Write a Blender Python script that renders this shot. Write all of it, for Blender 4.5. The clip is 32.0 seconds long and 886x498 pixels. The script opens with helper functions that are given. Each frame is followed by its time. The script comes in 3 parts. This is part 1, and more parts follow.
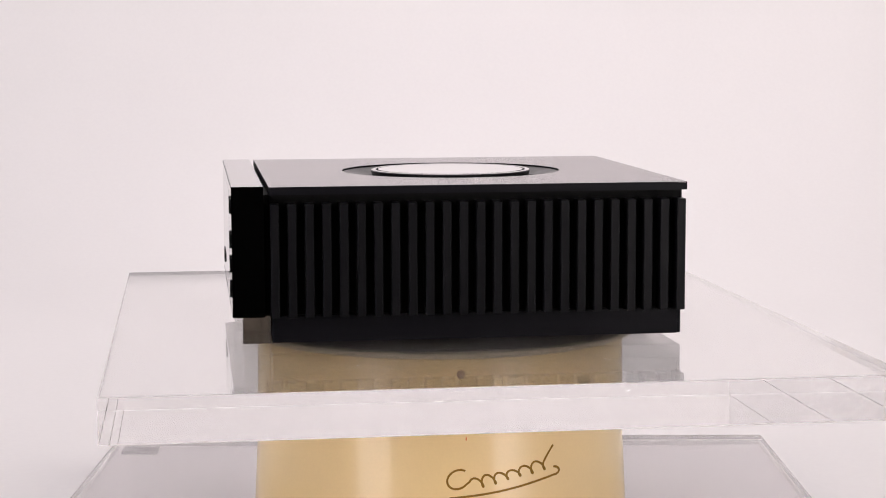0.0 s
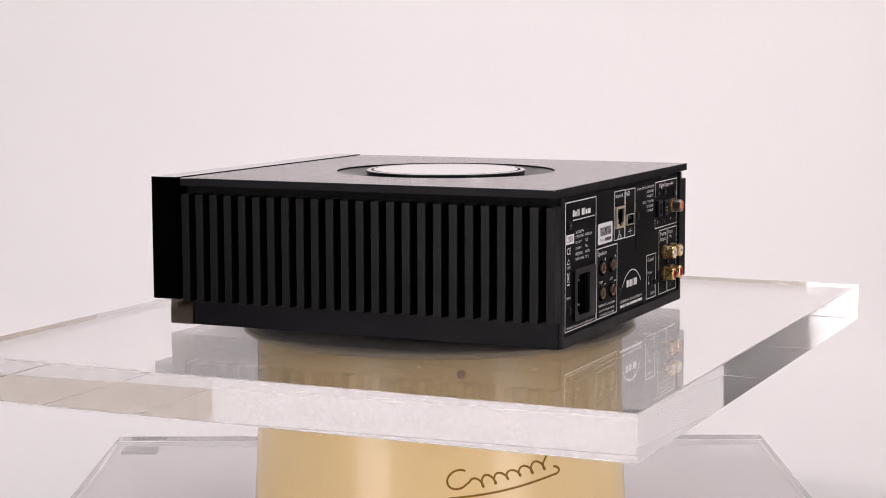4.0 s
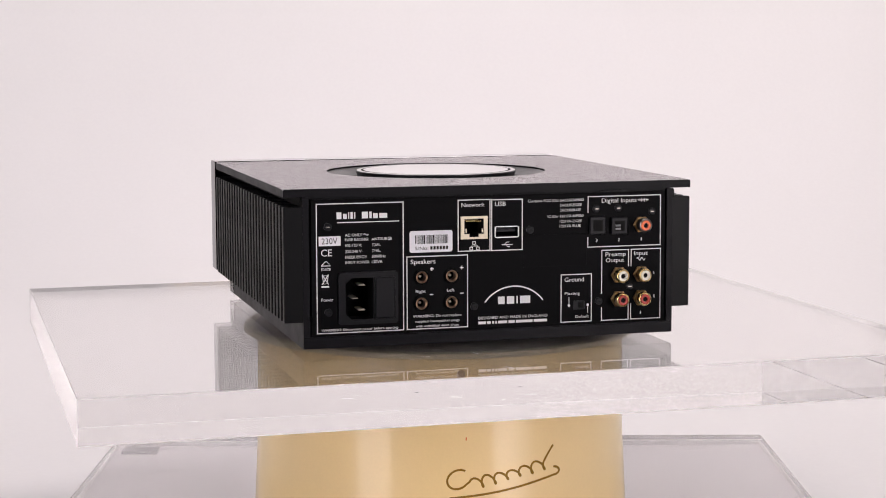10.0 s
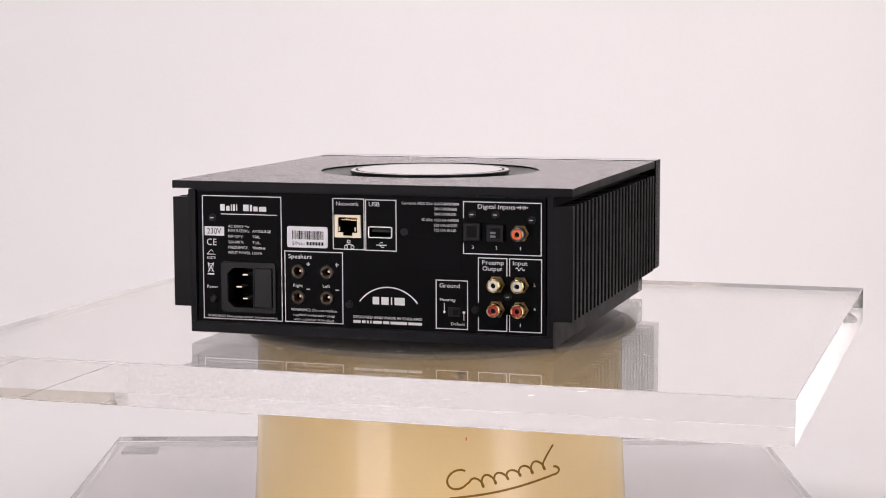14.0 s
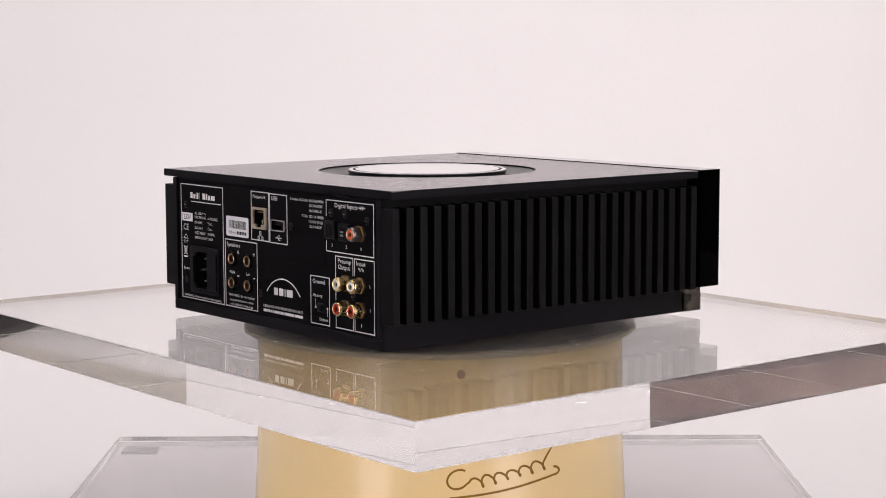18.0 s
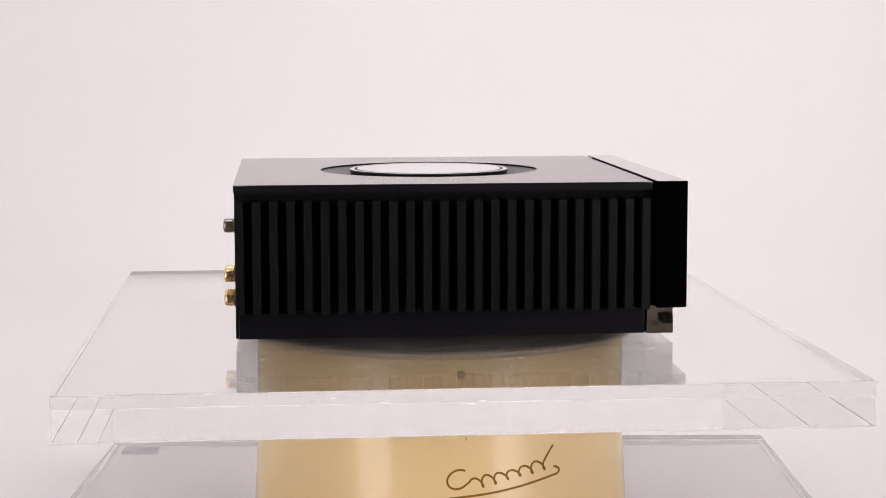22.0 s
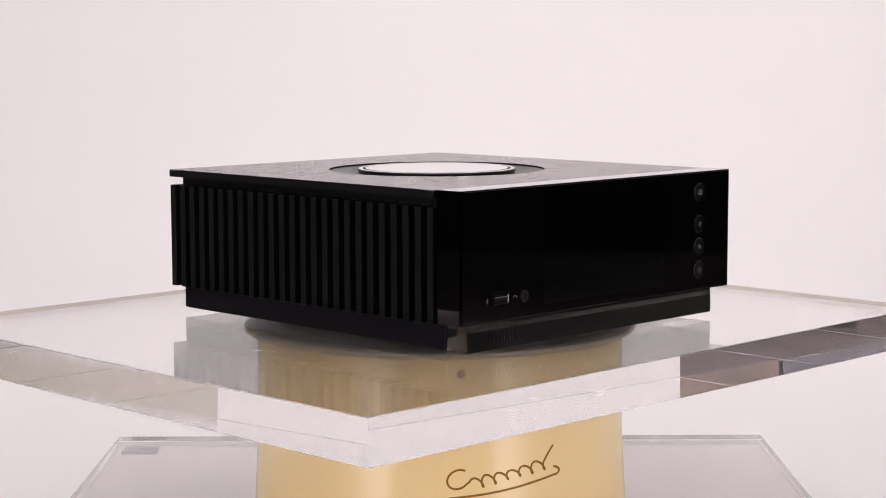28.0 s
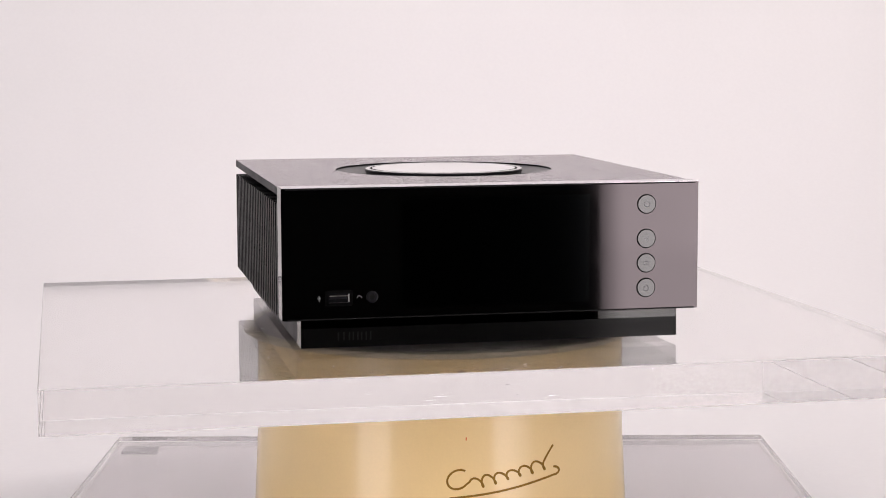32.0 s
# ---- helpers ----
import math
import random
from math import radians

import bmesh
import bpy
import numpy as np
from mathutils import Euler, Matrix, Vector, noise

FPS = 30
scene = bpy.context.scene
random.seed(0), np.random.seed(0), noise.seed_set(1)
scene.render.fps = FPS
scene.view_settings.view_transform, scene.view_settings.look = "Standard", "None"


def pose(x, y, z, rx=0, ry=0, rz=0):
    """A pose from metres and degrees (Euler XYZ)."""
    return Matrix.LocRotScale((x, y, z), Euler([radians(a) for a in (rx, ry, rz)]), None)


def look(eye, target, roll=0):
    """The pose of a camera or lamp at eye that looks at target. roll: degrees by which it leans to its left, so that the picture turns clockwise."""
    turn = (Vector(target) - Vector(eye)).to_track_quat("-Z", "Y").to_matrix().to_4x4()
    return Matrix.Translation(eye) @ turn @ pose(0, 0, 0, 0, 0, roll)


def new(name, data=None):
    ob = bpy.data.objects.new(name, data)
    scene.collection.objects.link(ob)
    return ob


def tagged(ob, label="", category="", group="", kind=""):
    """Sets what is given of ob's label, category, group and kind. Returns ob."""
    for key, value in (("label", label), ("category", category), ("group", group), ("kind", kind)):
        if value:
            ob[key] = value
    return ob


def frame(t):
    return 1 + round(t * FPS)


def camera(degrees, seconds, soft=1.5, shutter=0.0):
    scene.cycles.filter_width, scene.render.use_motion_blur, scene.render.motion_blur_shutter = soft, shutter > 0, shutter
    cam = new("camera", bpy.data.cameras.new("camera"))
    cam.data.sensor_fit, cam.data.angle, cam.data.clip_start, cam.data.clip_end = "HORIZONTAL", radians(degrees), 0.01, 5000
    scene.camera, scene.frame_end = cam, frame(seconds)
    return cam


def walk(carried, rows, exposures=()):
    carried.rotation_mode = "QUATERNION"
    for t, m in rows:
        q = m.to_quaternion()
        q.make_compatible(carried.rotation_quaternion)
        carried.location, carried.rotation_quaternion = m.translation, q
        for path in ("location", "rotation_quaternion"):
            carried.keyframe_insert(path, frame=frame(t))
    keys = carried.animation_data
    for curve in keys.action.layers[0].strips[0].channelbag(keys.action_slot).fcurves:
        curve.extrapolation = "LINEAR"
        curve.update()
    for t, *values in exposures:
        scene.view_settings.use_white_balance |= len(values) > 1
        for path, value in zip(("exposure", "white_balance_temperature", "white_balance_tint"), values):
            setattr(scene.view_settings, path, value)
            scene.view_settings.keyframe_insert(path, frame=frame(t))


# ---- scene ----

# ------------------------------------------------------------------ camera
cam = camera(27.415, 32.0, soft=1.0)
EYE = (0.0, -1.16336, 0.17519)
AIM = (0.001901, -0.169809, 0.061841)
walk(cam, [(0.0, look(EYE, AIM, -0.161)), (32.0, look(EYE, AIM, -0.161))])

# ------------------------------------------------------------------ world and lamps
world = bpy.data.worlds.new("studio_world")
scene.world = world
world.use_nodes = True
world.node_tree.nodes["Background"].inputs[0].default_value = (1.0, 0.96, 0.97, 1)
world.node_tree.nodes["Background"].inputs[1].default_value = 0.05


def area_lamp(name, eye, target, sx, sy, watts, colour=(1, 0.94, 0.945)):
    lamp = bpy.data.lights.new(name, "AREA")
    lamp.shape, lamp.size, lamp.size_y, lamp.energy, lamp.color = "RECTANGLE", sx, sy, watts, colour
    ob = new(name, lamp)
    ob.matrix_world = look(eye, target)
    return ob


# Unseen lamps, added so the paper and the stand are lit from above.
area_lamp("backdrop_lamp", (0.08, 0.25, 1.75), (0.06, 1.7, 0.75), 2.6, 1.3, 33.6)
area_lamp("overhead_lamp", (0.0, 0.0, 1.85), (0.0, 0.02, 0.0), 1.8, 1.3, 5)
SOFTBOX_GLOW = 3.6
scene.view_settings.exposure = 0.205
scene.cycles.max_bounces, scene.cycles.transmission_bounces, scene.cycles.glossy_bounces = 24, 20, 12

# ------------------------------------------------------------------ materials


def material(name, colour, rough=0.5, metal=0.0, grain=0.0, grain_scale=900.0, bump=0.0, bump_scale=1500.0,
             blotch=0.0, blotch_scale=18.0, rough_var=0.0, spec=0.5, coat=0.0, coat_rough=0.05):
    """A surface with fine grain, larger blotches, uneven gloss and a fine relief."""
    m = bpy.data.materials.new(name)
    m.use_nodes = True
    nt = m.node_tree
    b = nt.nodes["Principled BSDF"]
    b.inputs["Roughness"].default_value = rough
    b.inputs["Metallic"].default_value = metal
    b.inputs["Specular IOR Level"].default_value = spec
    b.inputs["Coat Weight"].default_value = coat
    b.inputs["Coat Roughness"].default_value = coat_rough
    b.inputs["Base Color"].default_value = (*colour, 1)
    co = nt.nodes.new("ShaderNodeTexCoord")

    def noise_at(scale, detail=3.0):
        n = nt.nodes.new("ShaderNodeTexNoise")
        n.inputs["Scale"].default_value, n.inputs["Detail"].default_value = scale, detail
        nt.links.new(co.outputs["Object"], n.inputs["Vector"])
        return n

    last = None
    for amount, scale in ((grain, grain_scale), (blotch, blotch_scale)):
        if amount > 0:
            n = noise_at(scale)
            r = nt.nodes.new("ShaderNodeMapRange")
            r.inputs[1].default_value, r.inputs[2].default_value = 0.25, 0.75
            r.inputs[3].default_value, r.inputs[4].default_value = 1 - amount, 1 + amount
            nt.links.new(n.outputs["Fac"], r.inputs[0])
            x = nt.nodes.new("ShaderNodeVectorMath")
            x.operation = "SCALE"
            if last is None:
                x.inputs[0].default_value = colour
            else:
                nt.links.new(last.outputs[0], x.inputs[0])
            nt.links.new(r.outputs[0], x.inputs["Scale"])
            last = x
    if last is not None:
        nt.links.new(last.outputs[0], b.inputs["Base Color"])
    if rough_var > 0:
        n = noise_at(blotch_scale * 2.3, 5.0)
        r = nt.nodes.new("ShaderNodeMapRange")
        r.inputs[1].default_value, r.inputs[2].default_value = 0.3, 0.7
        r.inputs[3].default_value, r.inputs[4].default_value = max(0.0, rough - rough_var), min(1.0, rough + rough_var)
        nt.links.new(n.outputs["Fac"], r.inputs[0])
        nt.links.new(r.outputs[0], b.inputs["Roughness"])
    if bump > 0:
        n = noise_at(bump_scale, 4.0)
        bn = nt.nodes.new("ShaderNodeBump")
        bn.inputs["Strength"].default_value, bn.inputs["Distance"].default_value = bump, 0.0003
        nt.links.new(n.outputs["Fac"], bn.inputs["Height"])
        nt.links.new(bn.outputs[0], b.inputs["Normal"])
    return m


def glassy(name, colour, ior=1.49, rough=0.0):
    m = bpy.data.materials.new(name)
    m.use_nodes = True
    b = m.node_tree.nodes["Principled BSDF"]
    b.inputs["Base Color"].default_value = (*colour, 1)
    b.inputs["Transmission Weight"].default_value = 1.0
    b.inputs["IOR"].default_value, b.inputs["Roughness"].default_value = ior, rough
    return m


def glow(name, colour, strength, rise, fall, lamp=(0.008, -0.16), core=0.3, band=0.3):
    """A lit cloth: the lamp behind it shows as a hot core in a level bright band; it rises and falls off across x as (from, to, dimmest)."""
    m = bpy.data.materials.new(name)
    m.use_nodes = True
    nt = m.node_tree
    b = nt.nodes["Principled BSDF"]
    b.inputs["Base Color"].default_value = (0.8, 0.8, 0.8, 1)
    b.inputs["Emission Color"].default_value = (*colour, 1)
    co = nt.nodes.new("ShaderNodeTexCoord")
    sp = nt.nodes.new("ShaderNodeSeparateXYZ")
    nt.links.new(co.outputs["Object"], sp.inputs[0])

    def math_node(kind, a, c):
        n = nt.nodes.new("ShaderNodeMath")
        n.operation = kind
        for k, value in enumerate((a, c)):
            if isinstance(value, (int, float)):
                n.inputs[k].default_value = value
            elif value is not None:
                nt.links.new(value, n.inputs[k])
        return n.outputs[0]

    def ramp(value, x0, x1, y0, y1):
        n = nt.nodes.new("ShaderNodeMapRange")
        n.interpolation_type = "SMOOTHSTEP"
        for k, v in enumerate((x0, x1, y0, y1)):
            n.inputs[k + 1].default_value = v
        nt.links.new(value, n.inputs[0])
        return n.outputs[0]

    x, y = sp.outputs[0], sp.outputs[1]
    dx = math_node("MULTIPLY", math_node("SUBTRACT", x, lamp[0]), 0.55)
    dy = math_node("SUBTRACT", y, lamp[1])
    away = math_node("SQRT", math_node("ADD", math_node("MULTIPLY", dx, dx), math_node("MULTIPLY", dy, dy)), None)
    hot = ramp(away, 0.002, 0.045, core, 0.0)
    near = ramp(math_node("ABSOLUTE", math_node("SUBTRACT", x, lamp[0]), None), 0.02, 0.17, band, band * 0.25)
    level = math_node("MULTIPLY", ramp(dy, -0.045, -0.012, 0.0, 1.0), ramp(dy, 0.02, 0.14, 1.0, 0.1))
    low = ramp(math_node("ABSOLUTE", dy, None), 0.14, 0.66, 0.98, 0.72)
    total = math_node("ADD", math_node("ADD", math_node("MULTIPLY", near, level), hot), low)
    rim = math_node("MULTIPLY", ramp(x, rise[0], rise[1], rise[2], 1.0), ramp(x, fall[0], fall[1], 1.0, fall[2]))
    nt.links.new(math_node("MULTIPLY", math_node("MULTIPLY", total, rim), strength), b.inputs["Emission Strength"])
    return m


ANODISED = material("black_anodised_aluminium", (0.0055, 0.0052, 0.0072), 0.45, 0.0, 0.25, 1400, 0.10, 2600, 0.12, 30, 0.05, spec=0.12)
FIN_BLACK = material("black_fin_aluminium", (0.006, 0.006, 0.007), 0.42, 0.0, 0.2, 1200, 0.12, 2400, 0.10, 40, 0.05, spec=0.115)
# Darker than FIN_BLACK: shade in the gaps is put into the colour.
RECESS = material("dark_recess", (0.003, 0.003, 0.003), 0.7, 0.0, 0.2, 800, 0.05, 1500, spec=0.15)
REAR_BLACK = material("matt_black_steel", (0.0033, 0.0033, 0.004), 0.55, 0.0, 0.2, 1500, 0.12, 3000, 0.10, 30, spec=0.0525)
GLOSS = material("polished_black_acrylic", (0.001, 0.001, 0.001), 0.04, 0.0, 0.1, 300, 0.0, 1, 0.1, 20, 0.015, spec=0.7)
PLASTIC = material("black_plastic", (0.005, 0.005, 0.007), 0.4, 0.0, 0.2, 900, 0.06, 1800, spec=0.18)
PRINT = material("white_silkscreen", (0.78, 0.78, 0.79), 0.6, 0.0, 0.08, 2500)
LABEL = material("white_label_paper", (0.78, 0.77, 0.82), 0.5, 0.0, 0.04, 900)
INK = material("black_ink", (0.008, 0.008, 0.008), 0.7, 0.0, 0.1, 900, spec=0.1)
# Near-black with little gloss: the shade inside sockets is put into this colour.
VOID = material("unlit_cavity_plastic", (0.004, 0.004, 0.005), 0.8, 0.0, 0.1, 700, spec=0.05)
STEEL = material("dull_nickel", (0.42, 0.38, 0.32), 0.32, 1.0, 0.06, 400, 0.03, 700, 0.08, 120, 0.06)
SATIN = material("satin_black_paint", (0.004, 0.004, 0.004), 0.12, 0.0, 0.1, 300, spec=0.12)
NICKEL = material("dark_nickel", (0.045, 0.042, 0.04), 0.3, 1.0, 0.06, 400)
WELL = material("satin_black_dish", (0.010, 0.009, 0.010), 0.32, 0.0, 0.1, 700, 0.02, 900, 0.1, 40, 0.04)
BUTTON = material("frosted_black_button", (0.006, 0.006, 0.006), 0.09, 0.0, 0.1, 300, 0.0, 1, 0.1, 20, 0.02, spec=0.8)
SCREEN = material("display_glass", (0.124, 0.138, 0.142), 0.045, 1.0, 0.03, 60)
GLOSS.node_tree.nodes["Principled BSDF"].inputs["Specular Tint"].default_value = (1.0, 0.88, 0.92, 1)
FAINT = material("faint_grey_print", (0.16, 0.16, 0.17), 0.5, 0.0, 0.1, 900)
ALLOY = material("bright_alloy", (0.62, 0.60, 0.61), 0.16, 1.0, 0.04, 500, 0.02, 900)
RIM = material("bright_tinned_steel", (0.72, 0.70, 0.68), 0.5, 1.0, 0.04, 500)
DARKSTEEL = material("dark_plated_steel", (0.30, 0.27, 0.25), 0.3, 1.0, 0.05, 500)
CHROME = material("polished_steel", (0.75, 0.74, 0.74), 0.10, 1.0, 0.03, 300, 0.0, 1, 0.04, 40, 0.03)
TIN = material("dull_tinned_steel", (0.66, 0.59, 0.47), 0.55, 1.0, 0.06, 500, 0.02, 800, 0.08, 120, 0.05)
GOLD = material("gold_plating", (0.88, 0.66, 0.32), 0.27, 1.0, 0.05, 600, 0.03, 900, 0.06, 90, 0.05)
DULLGOLD = material("dull_gold", (0.36, 0.23, 0.11), 0.5, 1.0, 0.1, 500)
COPPER = material("dull_copper_sleeve", (0.25, 0.16, 0.105), 0.38, 1.0, 0.1, 500)
DULLBRASS = material("dull_brass_screw", (0.45, 0.32, 0.2), 0.6, 0.0, 0.1, 500)
RED = material("red_insert", (0.40, 0.018, 0.009), 0.35, 0.0, 0.06, 600)
ORANGE = material("orange_insert", (0.82, 0.15, 0.04), 0.35, 0.0, 0.06, 600)
CREAM = material("white_insert", (0.80, 0.76, 0.66), 0.4, 0.0, 0.05, 600)
GREYISH = glassy("greyish_clear_acrylic", (0.985, 0.96, 0.97))
ACRYLIC = glassy("clear_acrylic", (0.94, 0.93, 0.925))
ACRYLIC.node_tree.nodes["Principled BSDF"].inputs["Transmission Weight"].default_value = 0.97
ACRYLIC.node_tree.nodes["Principled BSDF"].inputs["Specular Tint"].default_value = (0.08, 0.08, 0.08, 1)
SAWN = glassy("scraped_acrylic_edge", (0.97, 0.96, 0.96), rough=0.55)
SMOKE = glassy("smoked_acrylic", (0.085, 0.072, 0.057))
COLUMN = material("pale_gold_lacquer", (1.0, 0.79, 0.42), 0.45, 0.0, 0.015, 700, 0.02, 500, 0.04, 9, 0.06, spec=0.5, coat=0.6, coat_rough=0.05)
COLUMN.node_tree.nodes["Principled BSDF"].inputs["Diffuse Roughness"].default_value = 0.7
SCRIPT = material("dark_gold_paint", (0.31, 0.165, 0.02), 0.5, 0.0, 0.15, 500, spec=0.15)
MAT = material("grey_platter_mat", (0.40, 0.36, 0.34), 0.8, 0.0, 0.15, 300, 0.1, 600, 0.2, 30)
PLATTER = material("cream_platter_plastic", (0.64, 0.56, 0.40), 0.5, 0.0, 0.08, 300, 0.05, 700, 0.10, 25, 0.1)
SWEEP = material("white_backdrop_paper", (0.80, 0.775, 0.785), 0.85, 0.0, 0.01, 200, 0.05, 300, 0.025, 1.4)
TILE = material("dark_floor_tile", (0.07, 0.06, 0.062), 0.35, 0.0, 0.2, 60, 0.05, 80, 0.25, 5, 0.1)
GROUT = material("pale_grout", (0.45, 0.43, 0.42), 0.9, 0.0, 0.15, 60)
WALL = material("studio_wall_paint", (0.030, 0.029, 0.030), 0.8, 0.0, 0.05, 40, 0.05, 200, 0.1, 2)
SOFT = glow("softbox_diffuser", (1.0, 0.915, 0.925), SOFTBOX_GLOW * 1.1, (-0.232, -0.188, 0.10), (0.0, 0.17, 0.42))
# Left cloth: its glow is set dimmer and fades towards both sides.
SOFT_LEFT = glow("softbox_diffuser_left", (1.0, 0.915, 0.925), SOFTBOX_GLOW * 0.96, (-0.258, -0.168, 0.12), (0.108, 0.198, 0.12))
CASE = material("black_softbox_fabric", (0.012, 0.012, 0.012), 0.9, 0.0, 0.2, 300)


PAD = material("grey_rubber", (0.16, 0.15, 0.16), 0.7, 0.0, 0.1, 300)
DIAL = material("dial_mirror_glass", (0.86, 0.85, 0.85), 0.05, 1.0, 0.02, 60)
FLAG = material("dark_mottled_board", (0.32, 0.305, 0.37), 0.6, 0.0, 0.3, 14, 0.05, 60, 0.45, 5)
SLATE = material("slate_board_paint", (0.12, 0.11, 0.113), 0.8, 0.0, 0.05, 60, 0.05, 60, 0.05, 3)
BROWN = material("brown_stained_table", (0.20, 0.16, 0.16), 0.6, 0.0, 0.3, 14, 0.05, 60, 0.35, 5)
EARTH = material("brown_stained_board", (0.34, 0.25, 0.225), 0.6, 0.0, 0.35, 14, 0.05, 60, 0.45, 5)
CREAMY = material("cream_board_paint", (0.80, 0.75, 0.68), 0.8, 0.0, 0.05, 60, 0.05, 60, 0.05, 3)


def brushed():
    """Dark top plate brushed from side to side: fine grooves tilt the surface to front and back only."""
    m = material("brushed_black_lid", (0.30, 0.265, 0.28), 0.17, 1.0)
    nt = m.node_tree
    b = nt.nodes["Principled BSDF"]
    co = nt.nodes.new("ShaderNodeTexCoord")

    def noise_at(scale, stretch, detail):
        mp = nt.nodes.new("ShaderNodeMapping")
        mp.inputs["Scale"].default_value = (stretch, 1.0, 1.0)
        n = nt.nodes.new("ShaderNodeTexNoise")
        n.inputs["Scale"].default_value, n.inputs["Detail"].default_value = scale, detail
        nt.links.new(co.outputs["Object"], mp.inputs[0])
        nt.links.new(mp.outputs[0], n.inputs["Vector"])
        return n

    def remap(n, lo, hi):
        r = nt.nodes.new("ShaderNodeMapRange")
        r.clamp = False
        r.inputs[1].default_value, r.inputs[2].default_value = 0.3, 0.7
        r.inputs[3].default_value, r.inputs[4].default_value = lo, hi
        nt.links.new(n.outputs["Fac"], r.inputs[0])
        return r

    groove = remap(noise_at(2400, 0.25, 2.0), -0.95, 0.95)
    patch = remap(noise_at(150, 0.6, 5.0), 0.25, 1.75)
    mu = nt.nodes.new("ShaderNodeMath")
    mu.operation = "MULTIPLY"
    nt.links.new(groove.outputs[0], mu.inputs[0])
    nt.links.new(patch.outputs[0], mu.inputs[1])
    xyz = nt.nodes.new("ShaderNodeCombineXYZ")
    xyz.inputs[2].default_value = 1.0
    nt.links.new(mu.outputs[0], xyz.inputs[1])
    way = nt.nodes.new("ShaderNodeVectorTransform")
    way.vector_type, way.convert_from, way.convert_to = "NORMAL", "OBJECT", "WORLD"
    nt.links.new(xyz.outputs[0], way.inputs[0])
    nt.links.new(way.outputs[0], b.inputs["Normal"])
    return m


LID = brushed()

# ------------------------------------------------------------------ mesh helpers
MM = 0.001
CX = -4.15       # the amplifier's middle beside the turning axis, in mm


def box(bm, x0, x1, y0, y1, z0, z1, bevel=0.0, seg=1):
    """A box in millimetres, with rounded edges."""
    verts = [bm.verts.new((x * MM, y * MM, z * MM)) for x in (x0, x1) for y in (y0, y1) for z in (z0, z1)]
    faces = [bm.faces.new([verts[i] for i in f]) for f in
             ((0, 1, 3, 2), (4, 6, 7, 5), (0, 4, 5, 1), (2, 3, 7, 6), (0, 2, 6, 4), (1, 5, 7, 3))]
    if bevel > 0:
        edges = {e for f in faces for e in f.edges}
        bmesh.ops.bevel(bm, geom=list(edges), offset=bevel * MM, segments=seg, affect="EDGES", profile=0.5)
    return bm


def lathe(bm, profile, centre, axis="z", n=32):
    """A turned shape: profile of (radius, height) in mm round an axis through centre (mm). Axis -y faces the rear, +y the front."""
    rings = []
    for r, h in profile:
        ring = []
        for i in range(n if r > 0 else 1):
            a = 2 * math.pi * i / n
            c, s = r * math.cos(a), r * math.sin(a)
            p = {"z": (c, s, h), "-y": (c, -h, s), "+y": (-c, h, s)}[axis]
            ring.append(bm.verts.new([(centre[k] + p[k]) * MM for k in range(3)]))
        rings.append(ring)
    for lo, hi in zip(rings, rings[1:]):
        for i in range(n):
            j = (i + 1) % n
            if len(lo) == 1 and len(hi) == 1:
                continue
            if len(lo) == 1:
                bm.faces.new((lo[0], hi[j], hi[i]))
            elif len(hi) == 1:
                bm.faces.new((lo[i], lo[j], hi[0]))
            else:
                bm.faces.new((lo[i], lo[j], hi[j], hi[i]))
    return bm


def mesh_of(name, bm, mat, smooth=False):
    bmesh.ops.recalc_face_normals(bm, faces=bm.faces[:])
    me = bpy.data.meshes.new(name)
    bm.to_mesh(me)
    bm.free()
    me.materials.append(mat)
    if smooth:
        me.set_sharp_from_angle(angle=radians(35))
        for p in me.polygons:
            p.use_smooth = True
        me.set_sharp_from_angle(angle=radians(35))
    return me


def part(name, bm, mat, parent=None, label="", smooth=False):
    me = bm if isinstance(bm, bpy.types.Mesh) else mesh_of(name, bm, mat, smooth)
    ob = new(name, me)
    if parent is not None:
        ob.parent = parent
    return tagged(ob, label)


def block(name, parent, mat, x0, x1, y0, y1, z0, z1, bevel=0.0, seg=1, label=""):
    return part(name, box(bmesh.new(), x0 + CX, x1 + CX, y0, y1, z0, z1, bevel, seg), mat, parent, label)


def turned(name, parent, mat, profile, u, y, z, axis="-y", n=32, label=""):
    return part(name, lathe(bmesh.new(), profile, (u + CX, y, z), axis, n), mat, parent, label, smooth=True)


# ------------------------------------------------------------------ the studio


